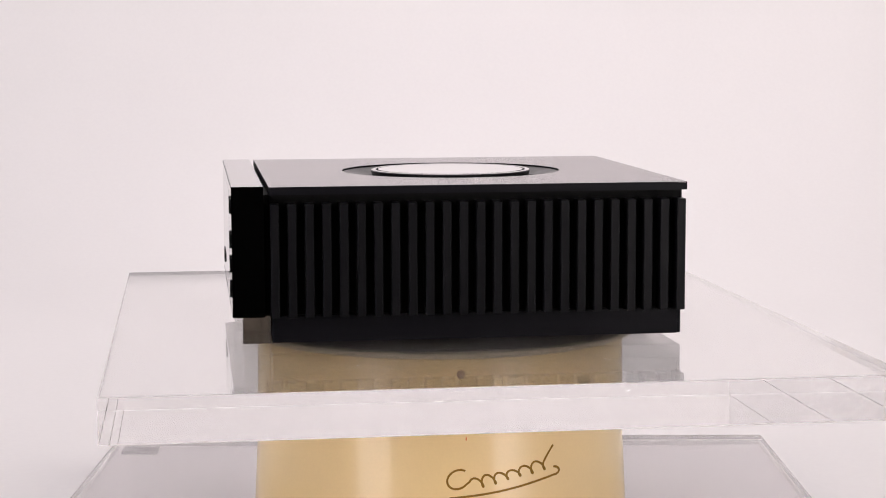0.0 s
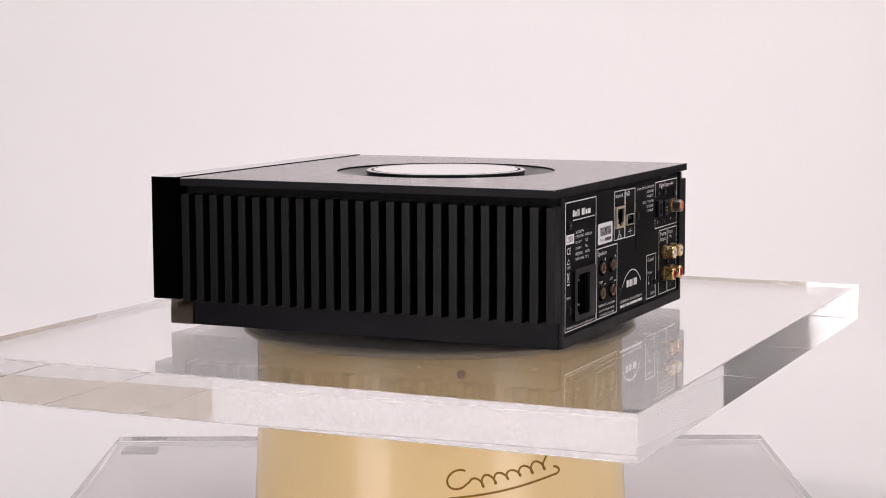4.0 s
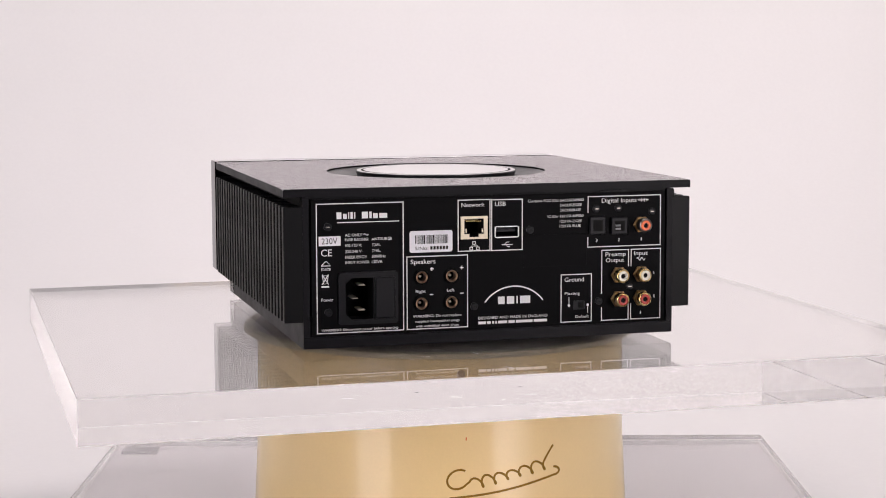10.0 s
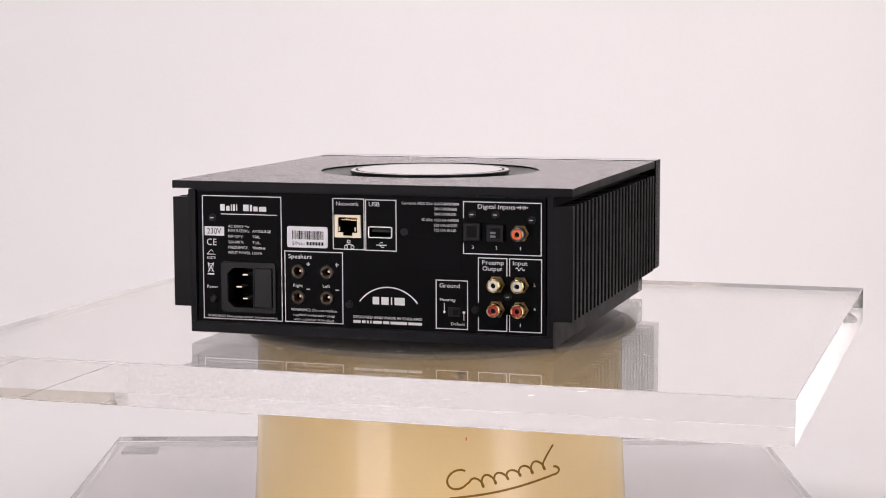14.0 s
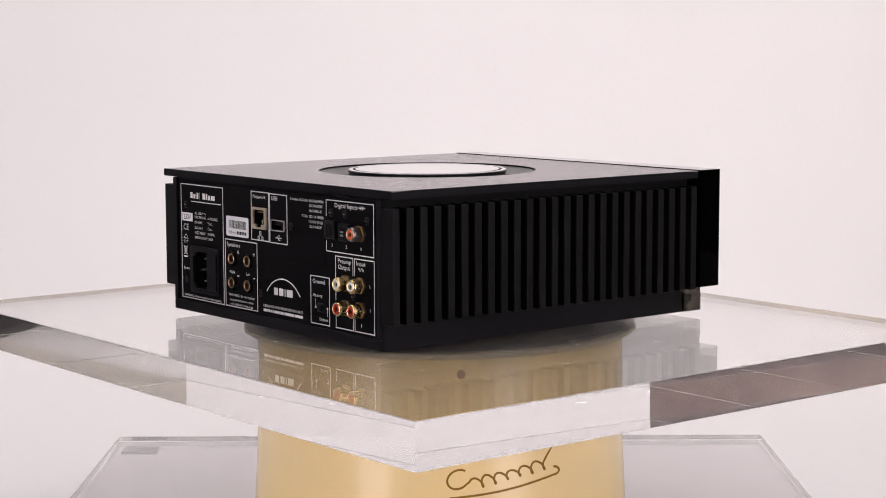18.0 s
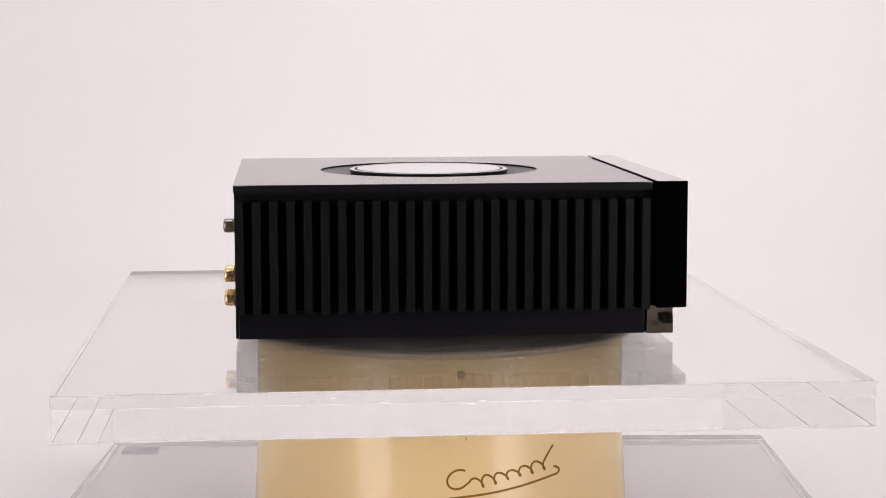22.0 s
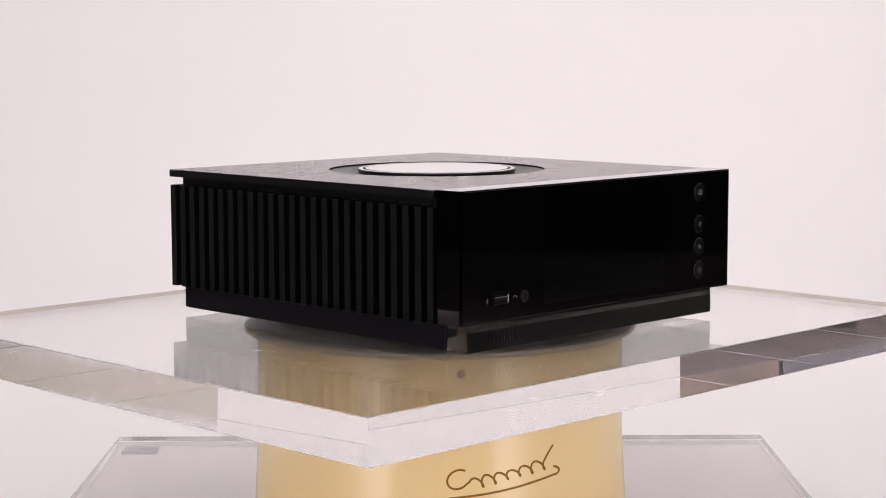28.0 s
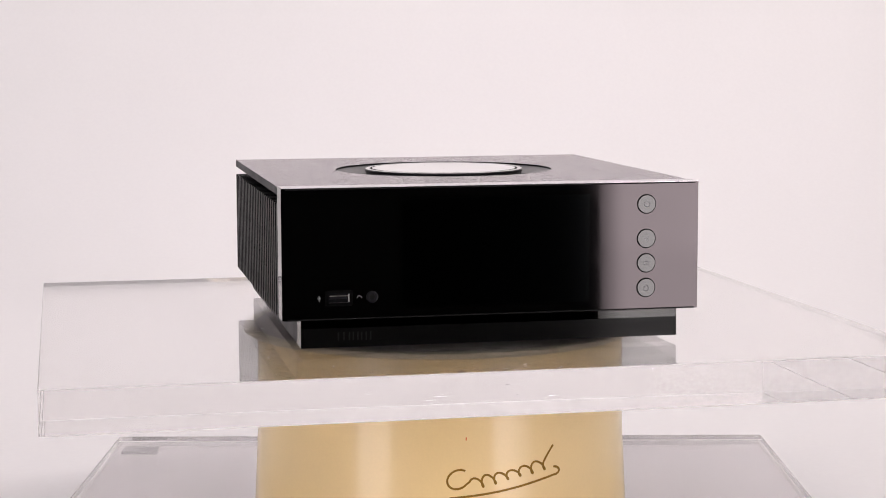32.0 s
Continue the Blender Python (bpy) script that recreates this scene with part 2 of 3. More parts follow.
def studio():
    # white paper sweep: table level, a wide curve, then up behind
    prof = [(-0.235, -0.152), (0.10, -0.152), (0.50, -0.152), (0.62, -0.152), (0.78, -0.152), (0.95, -0.152)]
    for i in range(1, 17):
        a = radians(90) * i / 16
        prof.append((0.95 + 0.75 * math.sin(a), -0.152 + 0.75 * (1 - math.cos(a))))
    prof.append((1.70, 2.25))
    bm = bmesh.new()
    cols = []
    for k in np.linspace(-1, 1, 65):
        wave = 0.006 * math.sin(k * 17) + 0.004 * math.sin(k * 37 + 1)
        col = []
        for y, z in prof:
            # narrow on the table to the west and wide behind it, the end of the roll drawn forward
            x = k * (1.135 if k > 0 else 0.64 + 1.76 * min(1, max(0, (y - 0.6) / 0.35)))
            lift = min(1.0, max(0.0, (y - 0.95) / 0.75))
            col.append(bm.verts.new((x, y + (wave if z > 0.2 else 0) - 0.5 * lift * max(0.0, abs(x) - 0.95), z)))
        cols.append(col)
    for a, b in zip(cols, cols[1:]):
        for i in range(len(prof) - 1):
            bm.faces.new((a[i], b[i], b[i + 1], a[i + 1]))
    me = mesh_of("backdrop", bm, SWEEP, True)
    ob = new("backdrop", me)
    mod = ob.modifiers.new("thickness", "SOLIDIFY")
    mod.thickness, mod.offset = 0.004, (-1 if me.polygons[0].normal.z > 0 else 1)
    tagged(ob, "white seamless paper backdrop curving up behind the stand", "backdrop", kind="structure")
    bm = box(bmesh.new(), -1900, 1900, -235, 1690, -1000, -158, 4)
    tagged(part("platform", bm, BROWN), "brown table block under the white backdrop", "platform", kind="structure")
    # room shell
    for name, b in (("wall_north", (-4000, 4000, 3500, 3600, -1000, 2700)), ("wall_south", (-4000, 4000, -3600, -3500, -1000, 2700)),
                    ("wall_east", (4000, 4100, -3600, 3600, -1000, 2700)), ("wall_west", (-4100, -4000, -3600, 3600, -1000, 2700)),
                    ("ceiling", (-4100, 4100, -3600, 3600, 2700, 2800))):
        tagged(part(name, box(bmesh.new(), *b), WALL), "plain dark studio " + name.split("_")[0], name.split("_")[0], kind="structure")
    floor = part("floor", box(bmesh.new(), -4100, 4100, -3600, 3600, -1100, -1006), GROUT)
    tagged(floor, "dark square tiles with pale grout lines", "floor", kind="structure")
    return floor


def softbox(eye, target, w, h, cloth):
    """A softbox beside the camera; its face looks at the turntable."""
    thing = new("softbox")
    thing.matrix_world = look(eye, target)
    tagged(thing, "black softbox with a glowing white cloth front", "softbox", "softboxes beside the camera")
    part("diffuser", box(bmesh.new(), -w, w, -h, h, -6, 0, 3), cloth, thing, "glowing white diffuser cloth")
    bm = bmesh.new()
    outer = [bm.verts.new((sx * (w + 8) * MM, sy * (h + 8) * MM, 0.004)) for sx, sy in ((-1, -1), (1, -1), (1, 1), (-1, 1))]
    back = [bm.verts.new((sx * 0.06, sy * 0.06, 0.30)) for sx, sy in ((-1, -1), (1, -1), (1, 1), (-1, 1))]
    for i in range(4):
        bm.faces.new((outer[i], outer[(i + 1) % 4], back[(i + 1) % 4], back[i]))
    bm.faces.new(back)
    part("housing", bm, CASE, thing)
    x, y, z = eye
    pole = lathe(bmesh.new(), [(0, -1000), (160, -1000), (160, -985), (14, -975), (14, z * 1000 - h - 12), (0, z * 1000 - h - 12)], (0, 0, 0), "z", 20)
    leg = part("stand_pole", pole, CASE, thing)
    leg.matrix_parent_inverse = thing.matrix_world.inverted() @ Matrix.Translation((x, y, 0))
    return thing


def board(name, x, y0, y1, mat, label, lean, turn=0.0, top=1250, shift=0.0):
    """An unseen board added on the table to tone reflections, turned about its middle."""
    thing = new(name)
    thing.matrix_world = pose(x, (y0 + y1) / 2 + shift, -0.158 if shift == 0 else -0.152, 0, 0, turn)
    h = (y1 - y0) / 2 * 1000
    part("panel", box(bmesh.new(), -10, 10, -h, h, lean, top, 2), mat, thing)
    for s in (-1, 1):
        part("leg", box(bmesh.new(), -12, 12, s * (h - 60) - 12, s * (h - 60) + 12, 8, lean + 4, 2), CASE, thing)
        part("foot", box(bmesh.new(), -90, 90, s * (h - 60) - 15, s * (h - 60) + 15, 0, 8, 2), CASE, thing)
    return tagged(thing, label, "board")


# ------------------------------------------------------------------ the turntable stand


def stand():
    thing = new("display_stand")
    thing.location = (0, 0, -0.152)
    tagged(thing, "pale gold round column on a clear acrylic foot plate", "display stand")

    def own(ob):
        ob.matrix_parent_inverse = Matrix.Translation((0, 0, 0.152))
        return ob
    bm = box(bmesh.new(), -249.2, 249.2, -209, 219, -149.5, -127.8, 1.6)
    bm.normal_update()
    for f in bm.faces:
        f.material_index = 0 if max(abs(c) for c in f.normal) > 0.9 else 1
    plate = own(part("foot_plate", bm, GREYISH, thing, "thick greyish clear acrylic plate"))
    plate.data.materials.append(SAWN)
    for x, y in ((-228, 194), (60, 194), (-229, -180), (229, -180)):
        own(part("foot_pad", box(bmesh.new(), x - 13.5, x + 13.5, y - 8.5, y + 8.5, -152, -149.6, 0.4), PAD, thing))
    n = 96
    prof = [(0, -127.6), (120.8, -127.6), (120.8, -126), (118.0, -70), (117.4, -30.3), (116.6, -29.4), (0, -29.4)]
    col = own(part("column", lathe(bmesh.new(), prof, (0, 0, 0), "z", n), COLUMN, thing, "glossy pale gold lacquer drum", True))
    own(part("screw", lathe(bmesh.new(), [(2.6, 0), (2.6, 1.2), (1.6, 1.8), (0, 1.8)], (12.3, -116.4, -38.5), "-y", 20), DULLBRASS, thing))
    own(part("paint_chip", box(bmesh.new(), 14.95, 15.6, -117.1, -116.5, -57.4, -55.5, 0.1), ORANGE, thing, "tiny orange paint fleck"))
    # hand-drawn emblem, a plain looping stroke
    pts = [(10.5 + 6.3 * math.cos(a), -80.5 + 5.6 * math.sin(a) + 0.16 * 6.3 * math.cos(a)) for a in (radians(50 + 270 * i / 40) for i in range(41))]
    for i in range(241):
        k = i / 240
        ph = 2 * math.pi * 6.0 * k + 0.4
        pts.append((19.0 + 43 * k - 1.7 * math.cos(ph) - 1.0 * math.sin(ph), -83.2 + 8.0 * k + (2.7 + 0.5 * math.sin(9 * k)) * math.sin(ph)))
    x, z = pts[-1]
    tall = [(x + 5.0 * k + 0.8 * k * k, z + 9.6 * k) for k in (i / 12 for i in range(13))]
    under = [(65.5 + 3.4 * math.sin(a), -78.2 + 2.5 * math.cos(a)) for a in (math.pi * i / 12 for i in range(13))]
    under += [(65.5 - 60 * k, -80.7 - 11.0 * k - 1.4 * math.sin(k * math.pi)) for k in (i / 40 for i in range(1, 41))]
    pts, tall = ([(9.0 + (x - 9.0) * 1.03, z) for x, z in path] for path in (pts, tall))
    under = [(9.0 + (x - 9.0) * 1.04, z - 0.035 * (x - 9.0)) for x, z in under]
    for name, path, w in (("emblem_stroke", pts, 0.62), ("emblem_ascender", tall, 0.62), ("emblem_underline", under, 0.65)):
        own(part(name, ribbon(path, w), SCRIPT, thing, "dark gold painted stroke"))
    return thing


def column_radius(z):
    return 118.0 + (z + 70) / -56 * 2.8 if z < -70 else 118.0 - (z + 70) / 39.7 * 0.6


def ribbon(path, half):
    """A flat stroke laid 0.1 mm proud on the column's front."""
    bm = bmesh.new()
    rows = []
    for i, (x, z) in enumerate(path):
        x0, z0 = path[max(0, i - 1)]
        x1, z1 = path[min(len(path) - 1, i + 1)]
        l = math.hypot(x1 - x0, z1 - z0) or 1.0
        nx, nz = -(z1 - z0) / l * half, (x1 - x0) / l * half
        row = []
        for s in (-1, 1):
            px, pz = x + s * nx, z + s * nz
            r = column_radius(pz) + 0.15
            row.append(bm.verts.new((px * MM, -math.sqrt(r * r - px * px) * MM, pz * MM)))
        rows.append(row)
    for a, b in zip(rows, rows[1:]):
        bm.faces.new((a[0], b[0], b[1], a[1]))
    return bm


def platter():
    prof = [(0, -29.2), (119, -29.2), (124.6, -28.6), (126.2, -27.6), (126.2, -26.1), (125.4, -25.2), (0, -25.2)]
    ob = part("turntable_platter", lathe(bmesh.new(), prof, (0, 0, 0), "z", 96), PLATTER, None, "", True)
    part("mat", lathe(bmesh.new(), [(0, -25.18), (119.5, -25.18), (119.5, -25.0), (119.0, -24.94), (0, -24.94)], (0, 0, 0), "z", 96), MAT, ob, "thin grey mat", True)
    rnd = random.Random(5)
    # White scuff strokes round the platter's edge; they also paint in its glints.
    glint = mesh_of("scuff", box(bmesh.new(), -2.2, 2.2, -0.22, 0.22, -0.02, 0.02), LABEL)
    for i in range(16):
        a, r = rnd.uniform(0, 360), rnd.uniform(112, 134)
        p = new("scuff", glint)
        p.parent = ob
        k = rnd.uniform(0.4, 1.8)
        p.matrix_local = pose(r * MM * math.cos(radians(a)), r * MM * math.sin(radians(a)), -0.02488, 0, 0, a + 90 + rnd.uniform(-25, 25)) @ Matrix.Diagonal((k, 1, 1, 1))
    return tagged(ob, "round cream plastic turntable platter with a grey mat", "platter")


def slab():
    """Thick clear plate, polished edges."""
    bm = box(bmesh.new(), -248.4, 252.2, -217.5, 206.2, -24.9, -0.3)
    level = [e for e in bm.edges if abs(e.verts[0].co.z - e.verts[1].co.z) < 0.001]
    bmesh.ops.bevel(bm, geom=level, offset=0.25 * MM, segments=1, affect="EDGES")
    bm.normal_update()
    for f in bm.faces:
        f.material_index = 0 if max(abs(c) for c in f.normal) > 0.9 else 1
    ob = part("acrylic_slab", bm, ACRYLIC)
    ob.data.materials.append(SAWN)
    rnd = random.Random(11)
    speck = mesh_of("speck", box(bmesh.new(), -1.9, 1.9, -0.2, 0.2, -0.03, 0.03), PAD)
    for i in range(13):
        p = new("speck", speck)
        p.parent = ob
        k, turn = rnd.uniform(0.35, 1.0), rnd.uniform(0, 180)
        side = i % 5
        x, y, z = rnd.uniform(-235, 235), rnd.uniform(-205, 195), rnd.uniform(-21, -4)
        if side == 0:
            m = pose(x * MM, -0.21753, z * MM, 90, 0, 0)
        elif side == 1:
            m = pose(x * MM, 0.20623, z * MM, 90, 0, 0)
        elif side == 2:
            m = pose(-0.24843, y * MM, z * MM, 90, 0, 90)
        elif side == 3:
            m = pose(0.25223, y * MM, z * MM, 90, 0, 90)
        else:
            m = pose(x * MM, (-150 + abs(y) * 0.2 - 60 * (i % 2)) * MM, -0.00026, 0, 0, turn)
        p.matrix_local = m @ Matrix.Diagonal((k, k, 1, 1))
    scratch = mesh_of("scratch", box(bmesh.new(), -2.4, 2.4, -0.14, 0.14, -0.02, 0.02), LABEL)
    for i in range(34):
        a, r, k = rnd.uniform(0, 360), rnd.uniform(112, 205), rnd.uniform(0.25, 1.5)
        if abs(r * math.cos(radians(a))) < 120 and abs(r * math.sin(radians(a))) < 132:
            r = rnd.uniform(172, 205)
        p = new("scratch", scratch)
        p.parent = ob
        p.matrix_local = pose(r * MM * math.cos(radians(a)), r * MM * math.sin(radians(a)), -0.00027, 0, 0, rnd.uniform(0, 180)) @ Matrix.Diagonal((k, 1, 1, 1))
    return tagged(ob, "thick clear acrylic slab with polished edges on the turntable", "slab")


# ------------------------------------------------------------------ the amplifier
REAR = -127.2
FRONT = 135.8


def words(text, u0, u1, z0, z1, parent, mat=None, y=REAR - 0.05, name="printed_text"):
    """Built-in lettering between u0 and u1, with its capitals from z0 up to z1."""
    cu = bpy.data.curves.new("text", "FONT")
    cu.body, cu.size, cu.fill_mode, cu.resolution_u = text, 1.0, "FRONT", 3
    ob = bpy.data.objects.new("text", cu)
    scene.collection.objects.link(ob)
    bpy.context.view_layer.update()
    me = bpy.data.meshes.new_from_object(ob.evaluated_get(bpy.context.evaluated_depsgraph_get()))
    bpy.data.objects.remove(ob)
    co = np.array([v.co[:] for v in me.vertices])
    a, b = co[:, 0].min(), co[:, 0].max()
    sx, sz = (u1 - u0) / (b - a), (z1 - z0) / 0.69
    for v in me.vertices:
        v.co = ((u0 + CX + (v.co.x - a) * sx) * MM, y * MM, (z0 + v.co.y * sz) * MM)
    me.materials.append(mat or PRINT)
    me.name = name
    return part(name, me, None, parent)


def bars(u0, u1, z0, z1, parent, mat=None, y=REAR - 0.05, pieces=6, name="printed_bar"):
    """Plain bars standing in for writing."""
    rnd = random.Random(int(abs(u0 * 31 + z0 * 17)))
    cuts = sorted(rnd.uniform(0.1, 0.9) for _ in range(pieces - 1))
    edges = [0.0, *cuts, 1.0]
    for a, b in zip(edges, edges[1:]):
        if b - a >= 0.03:
            block(name, parent, mat or PRINT, u0 + (u1 - u0) * a, u0 + (u1 - u0) * (b - 0.018), y - 0.02, y + 0.02, z0, z1)


def outline(u0, u1, z0, z1, parent, w=0.55):
    """A printed frame line."""
    bm = bmesh.new()
    y0, y1 = REAR - 0.07, REAR + 0.03
    u0, u1 = u0 + CX, u1 + CX
    h = w / 2
    box(bm, u0 - h, u1 + h, y0, y1, z1 - h, z1 + h)
    box(bm, u0 - h, u1 + h, y0, y1, z0 - h, z0 + h)
    for u in (u0, u1):
        box(bm, u - h, u + h, y0, y1, z0 + h, z1 - h)
    return part("printed_frame", bm, PRINT, parent)


def stroke(path, w, parent, y=REAR - 0.05, name="printed_line", mat=None):
    """A flat printed line through points (u, z)."""
    bm = bmesh.new()
    rows = []
    for i, (x, z) in enumerate(path):
        x0, z0 = path[max(0, i - 1)]
        x1, z1 = path[min(len(path) - 1, i + 1)]
        l = math.hypot(x1 - x0, z1 - z0) or 1.0
        nx, nz = -(z1 - z0) / l * w / 2, (x1 - x0) / l * w / 2
        rows.append([bm.verts.new(((x + CX + s * nx) * MM, y * MM, (z + s * nz) * MM)) for s in (-1, 1)])
    for a, b in zip(rows, rows[1:]):
        bm.faces.new((a[0], b[0], b[1], a[1]))
    return part(name, bm, mat or PRINT, parent)


def lid_mesh():
    """Top plate with a round opening for the dial."""
    bm = bmesh.new()
    n, r, cy = 96, 69.4, -6.5
    x0, x1, y0, y1 = -122.2 + CX, 122.2 + CX, -128.5, 114.6
    angles = sorted({2 * math.pi * i / n for i in range(n)} | {math.atan2(y - cy, x - CX) % (2 * math.pi) for x in (x0, x1) for y in (y0, y1)})
    inner, outer = [], []
    for a in angles:
        c, s = math.cos(a), math.sin(a)
        k = min((x1 - CX if c > 0 else x0 - CX) / c if abs(c) > 1e-9 else 1e9, (y1 - cy if s > 0 else y0 - cy) / s if abs(s) > 1e-9 else 1e9)
        inner.append((CX + r * c, cy + r * s))
        outer.append((CX + k * c, cy + k * s))
    ring = {}
    for key, pts, z in (("it", inner, 93.9), ("ot", outer, 93.9), ("ib", inner, 89.3), ("ob", outer, 89.3)):
        ring[key] = [bm.verts.new((x * MM, y * MM, z * MM)) for x, y in pts]
    m = len(angles)
    for i in range(m):
        j = (i + 1) % m
        for a, b in (("it", "ot"), ("ot", "ob"), ("ob", "ib"), ("ib", "it")):
            bm.faces.new((ring[a][i], ring[a][j], ring[b][j], ring[b][i]))
    edges = [e for e in bm.edges if all(v in set(ring["ot"]) for v in e.verts)]
    bmesh.ops.bevel(bm, geom=edges, offset=0.6 * MM, segments=1, affect="EDGES")
    bmesh.ops.recalc_face_normals(bm, faces=bm.faces[:])
    for f in bm.faces:
        f.material_index = 0 if f.normal.z > 0.5 else 1
    return bm


def phono(u, z, amp, insert, shell=None):
    s = turned("phono_socket", amp, shell or GOLD, [(4.1, 2.6), (4.15, 6.2), (4.08, 6.8), (3.88, 7.35), (3.6, 7.7), (3.3, 7.85), (3.05, 7.7), (3.0, 6.4), (0, 6.4)], u, REAR, z)
    turned("nut", s, DULLGOLD, [(5.1, 0.05), (5.1, 1.6), (4.7, 2.0), (4.0, 2.0), (4.0, 2.6), (0, 2.6)], u, REAR, z, n=6)
    turned("insert", s, insert, [(2.95, 6.4), (2.95, 7.8), (2.6, 8.0), (1.5, 7.9), (1.5, 6.5), (0, 6.5)], u, REAR, z, n=24)
    turned("pin_hole", s, INK, [(1.45, 6.6), (1.45, 6.7), (0, 6.7)], u, REAR, z, n=16)
    return s


def amplifier():
    amp = new("streaming_amplifier")
    tagged(amp, "black compact amplifier with ribbed sides and a round top dial", "amplifier")
    # shell
    block("body", amp, ANODISED, -110.4, 110.4, -110.0, 113.8, 19.2, 83.5, 0.3)
    for a, b, c, d in ((-110.4, -75, -110, 113.8), (75, 110.4, -110, 113.8), (-74.9, 74.9, -110, -80), (-74.9, 74.9, 70, 113.8)):
        block("upper_rail", amp, ANODISED, a, b, c, d, 83.6, 89.2)
    for s in (-1, 1):
        block("side_wall", amp, ANODISED, *sorted((s * 107.6, s * 110.4)), -126.4, -110.1, 19.2, 89.2)
    block("top_rail", amp, ANODISED, -107.5, 107.5, -126.4, -110.1, 87.7, 89.2)
    block("plinth", amp, ANODISED, -111.4, 111.4, -126.4, 113.0, 3.0, 18.9, 0.5, 2)
    block("rear_sill", amp, ANODISED, -111.4, 111.4, -128.3, -126.5, 3.4, 9.8, 0.2)
    for s in (-1, 1):
        block("rear_edge", amp, ANODISED, *sorted((s * 107.6, s * 111.4)), -128.3, -126.5, 9.9, 89.0, 0.2)
    # side heat sinks
    fin = mesh_of("fin", box(bmesh.new(), 0, 11.8, 0, 5.1, 18.6, 84.0, 0.35), FIN_BLACK)
    for s in (-1, 1):
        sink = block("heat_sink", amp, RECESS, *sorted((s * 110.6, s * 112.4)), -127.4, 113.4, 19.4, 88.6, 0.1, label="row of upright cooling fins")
        for i in range(25):
            f = new("fin", fin)
            f.parent = sink
            f.location = ((CX + (110.4 if s > 0 else -122.2)) * MM, (-128.0 + i * 9.87) * MM, 0)
    # lid and dial
    lid = part("lid", lid_mesh(), LID, amp, "dark grained metal top plate")
    lid.data.materials.append(ANODISED)
    part("dial_well", lathe(bmesh.new(), [(69.35, 92.7), (68.9, 92.95), (61, 91.5), (55.5, 89.6), (53.0, 86.0), (51, 84), (0, 84)], (CX, -6.5, 0), "z", 96), WELL, lid, "dark sloping ring round the dial", True)
    dial = part("volume_dial", lathe(bmesh.new(), [(50.2, 84.1), (50.2, 92.4), (50.8, 92.8), (50.8, 93.8), (50.4, 94.1), (0, 94.1)], (CX, -6.5, 0), "z", 96), PLASTIC, amp, "round dial with a bright metal rim", True)
    part("rim", lathe(bmesh.new(), [(50.5, 94.12), (50.5, 94.4), (49.9, 94.65), (48.3, 94.65), (47.7, 94.5), (47.6, 94.12)], (CX, -6.5, 0), "z", 96), CHROME, dial, "bright metal ring", True)
    part("dark_line", lathe(bmesh.new(), [(47.5, 94.2), (47.5, 94.58), (46.3, 94.58), (46.3, 94.2)], (CX, -6.5, 0), "z", 96), INK, dial, "thin black ring", True)
    part("dial_glass", lathe(bmesh.new(), [(46.2, 94.25), (46.2, 94.6), (0, 94.6)], (CX, -6.5, 0), "z", 96), DIAL, dial, "mirror-bright dial face", True)
    # front
    bm = box(bmesh.new(), -122.4 + CX, 122.4 + CX, 117.6, FRONT, 19.6, 94.0)
    upright = [e for e in bm.edges if abs(e.verts[0].co.z - e.verts[1].co.z) > 0.01 and min(v.co.y for v in e.verts) > 0.13]
    bmesh.ops.bevel(bm, geom=upright, offset=1.4 * MM, segments=4, affect="EDGES")
    front = part("front_panel", bm, GLOSS, amp, "polished black front panel with rounded upright edges", True)
    block("top_trim", front, ALLOY, -121.9, 121.9, 117.9, FRONT - 0.5, 94.02, 94.25, 0.05, label="bright brushed strip along the top")
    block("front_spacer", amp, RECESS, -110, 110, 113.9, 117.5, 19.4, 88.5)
    scr = block("display", front, SCREEN, -56.1, 54.3, FRONT + 0.005, FRONT + 0.02, 25.4, 87.8, 0.0, label="dark glass display, switched off")
    for a, b, c, d in ((-120.1, 120.1, 19.7, 20.5), (-120.1, 120.1, 93.2, 93.9)):
        block("edge_line", front, INK, a, b, FRONT + 0.01, FRONT + 0.06, c, d, label="thin black border line")
    for z in (81.4, 61.3, 47.0, 32.5):
        b = turned("button", front, BUTTON, [(5.2, 0), (5.2, 0.72), (5.1, 0.8), (0, 0.8)], -90.3, FRONT, z, "+y", 40, "round glossy push button")
        turned("button_gap", b, INK, [(5.22, 0.06), (5.22, 0.12), (5.75, 0.12), (5.75, 0.06)], -90.3, FRONT, z, "+y", 40)
    rim = rounded(82.4, 98.4, 27.5, 36.4, 1.5)
    mouth = [(84.2, 28.9), (96.6, 28.9), (96.6, 35.0), (84.2, 35.0)]
    usb = part("usb_port", sheet(rim, [mouth], FRONT + 0.5, FRONT + 0.02), SATIN, front, "front USB socket with a black rounded rim")
    # Flat near-black plate stands in for the shaded opening.
    block("usb_mouth", usb, VOID, 84.2, 96.6, FRONT + 0.05, FRONT + 0.1, 28.9, 35.0)
    block("usb_tongue", usb, PLASTIC, 85.4, 95.6, FRONT + 0.1, FRONT + 0.4, 31.4, 33.0, 0.05)
    block("tongue_edge", usb, STEEL, 85.4, 95.6, FRONT + 0.1, FRONT + 0.42, 33.05, 33.4)
    # Bright tinned strip added for the glint down the mouth's edge.
    block("lip_glint", usb, RIM, 84.5, 85.0, FRONT + 0.1, FRONT + 0.42, 29.8, 34.3)
    block("lower_lip", usb, NICKEL, 85.2, 96.0, FRONT + 0.1, FRONT + 0.42, 29.2, 29.5)
    stroke([(101.6, 33.4), (101.6, 30.2)], 0.5, front, FRONT + 0.05, "printed_icon", FAINT)
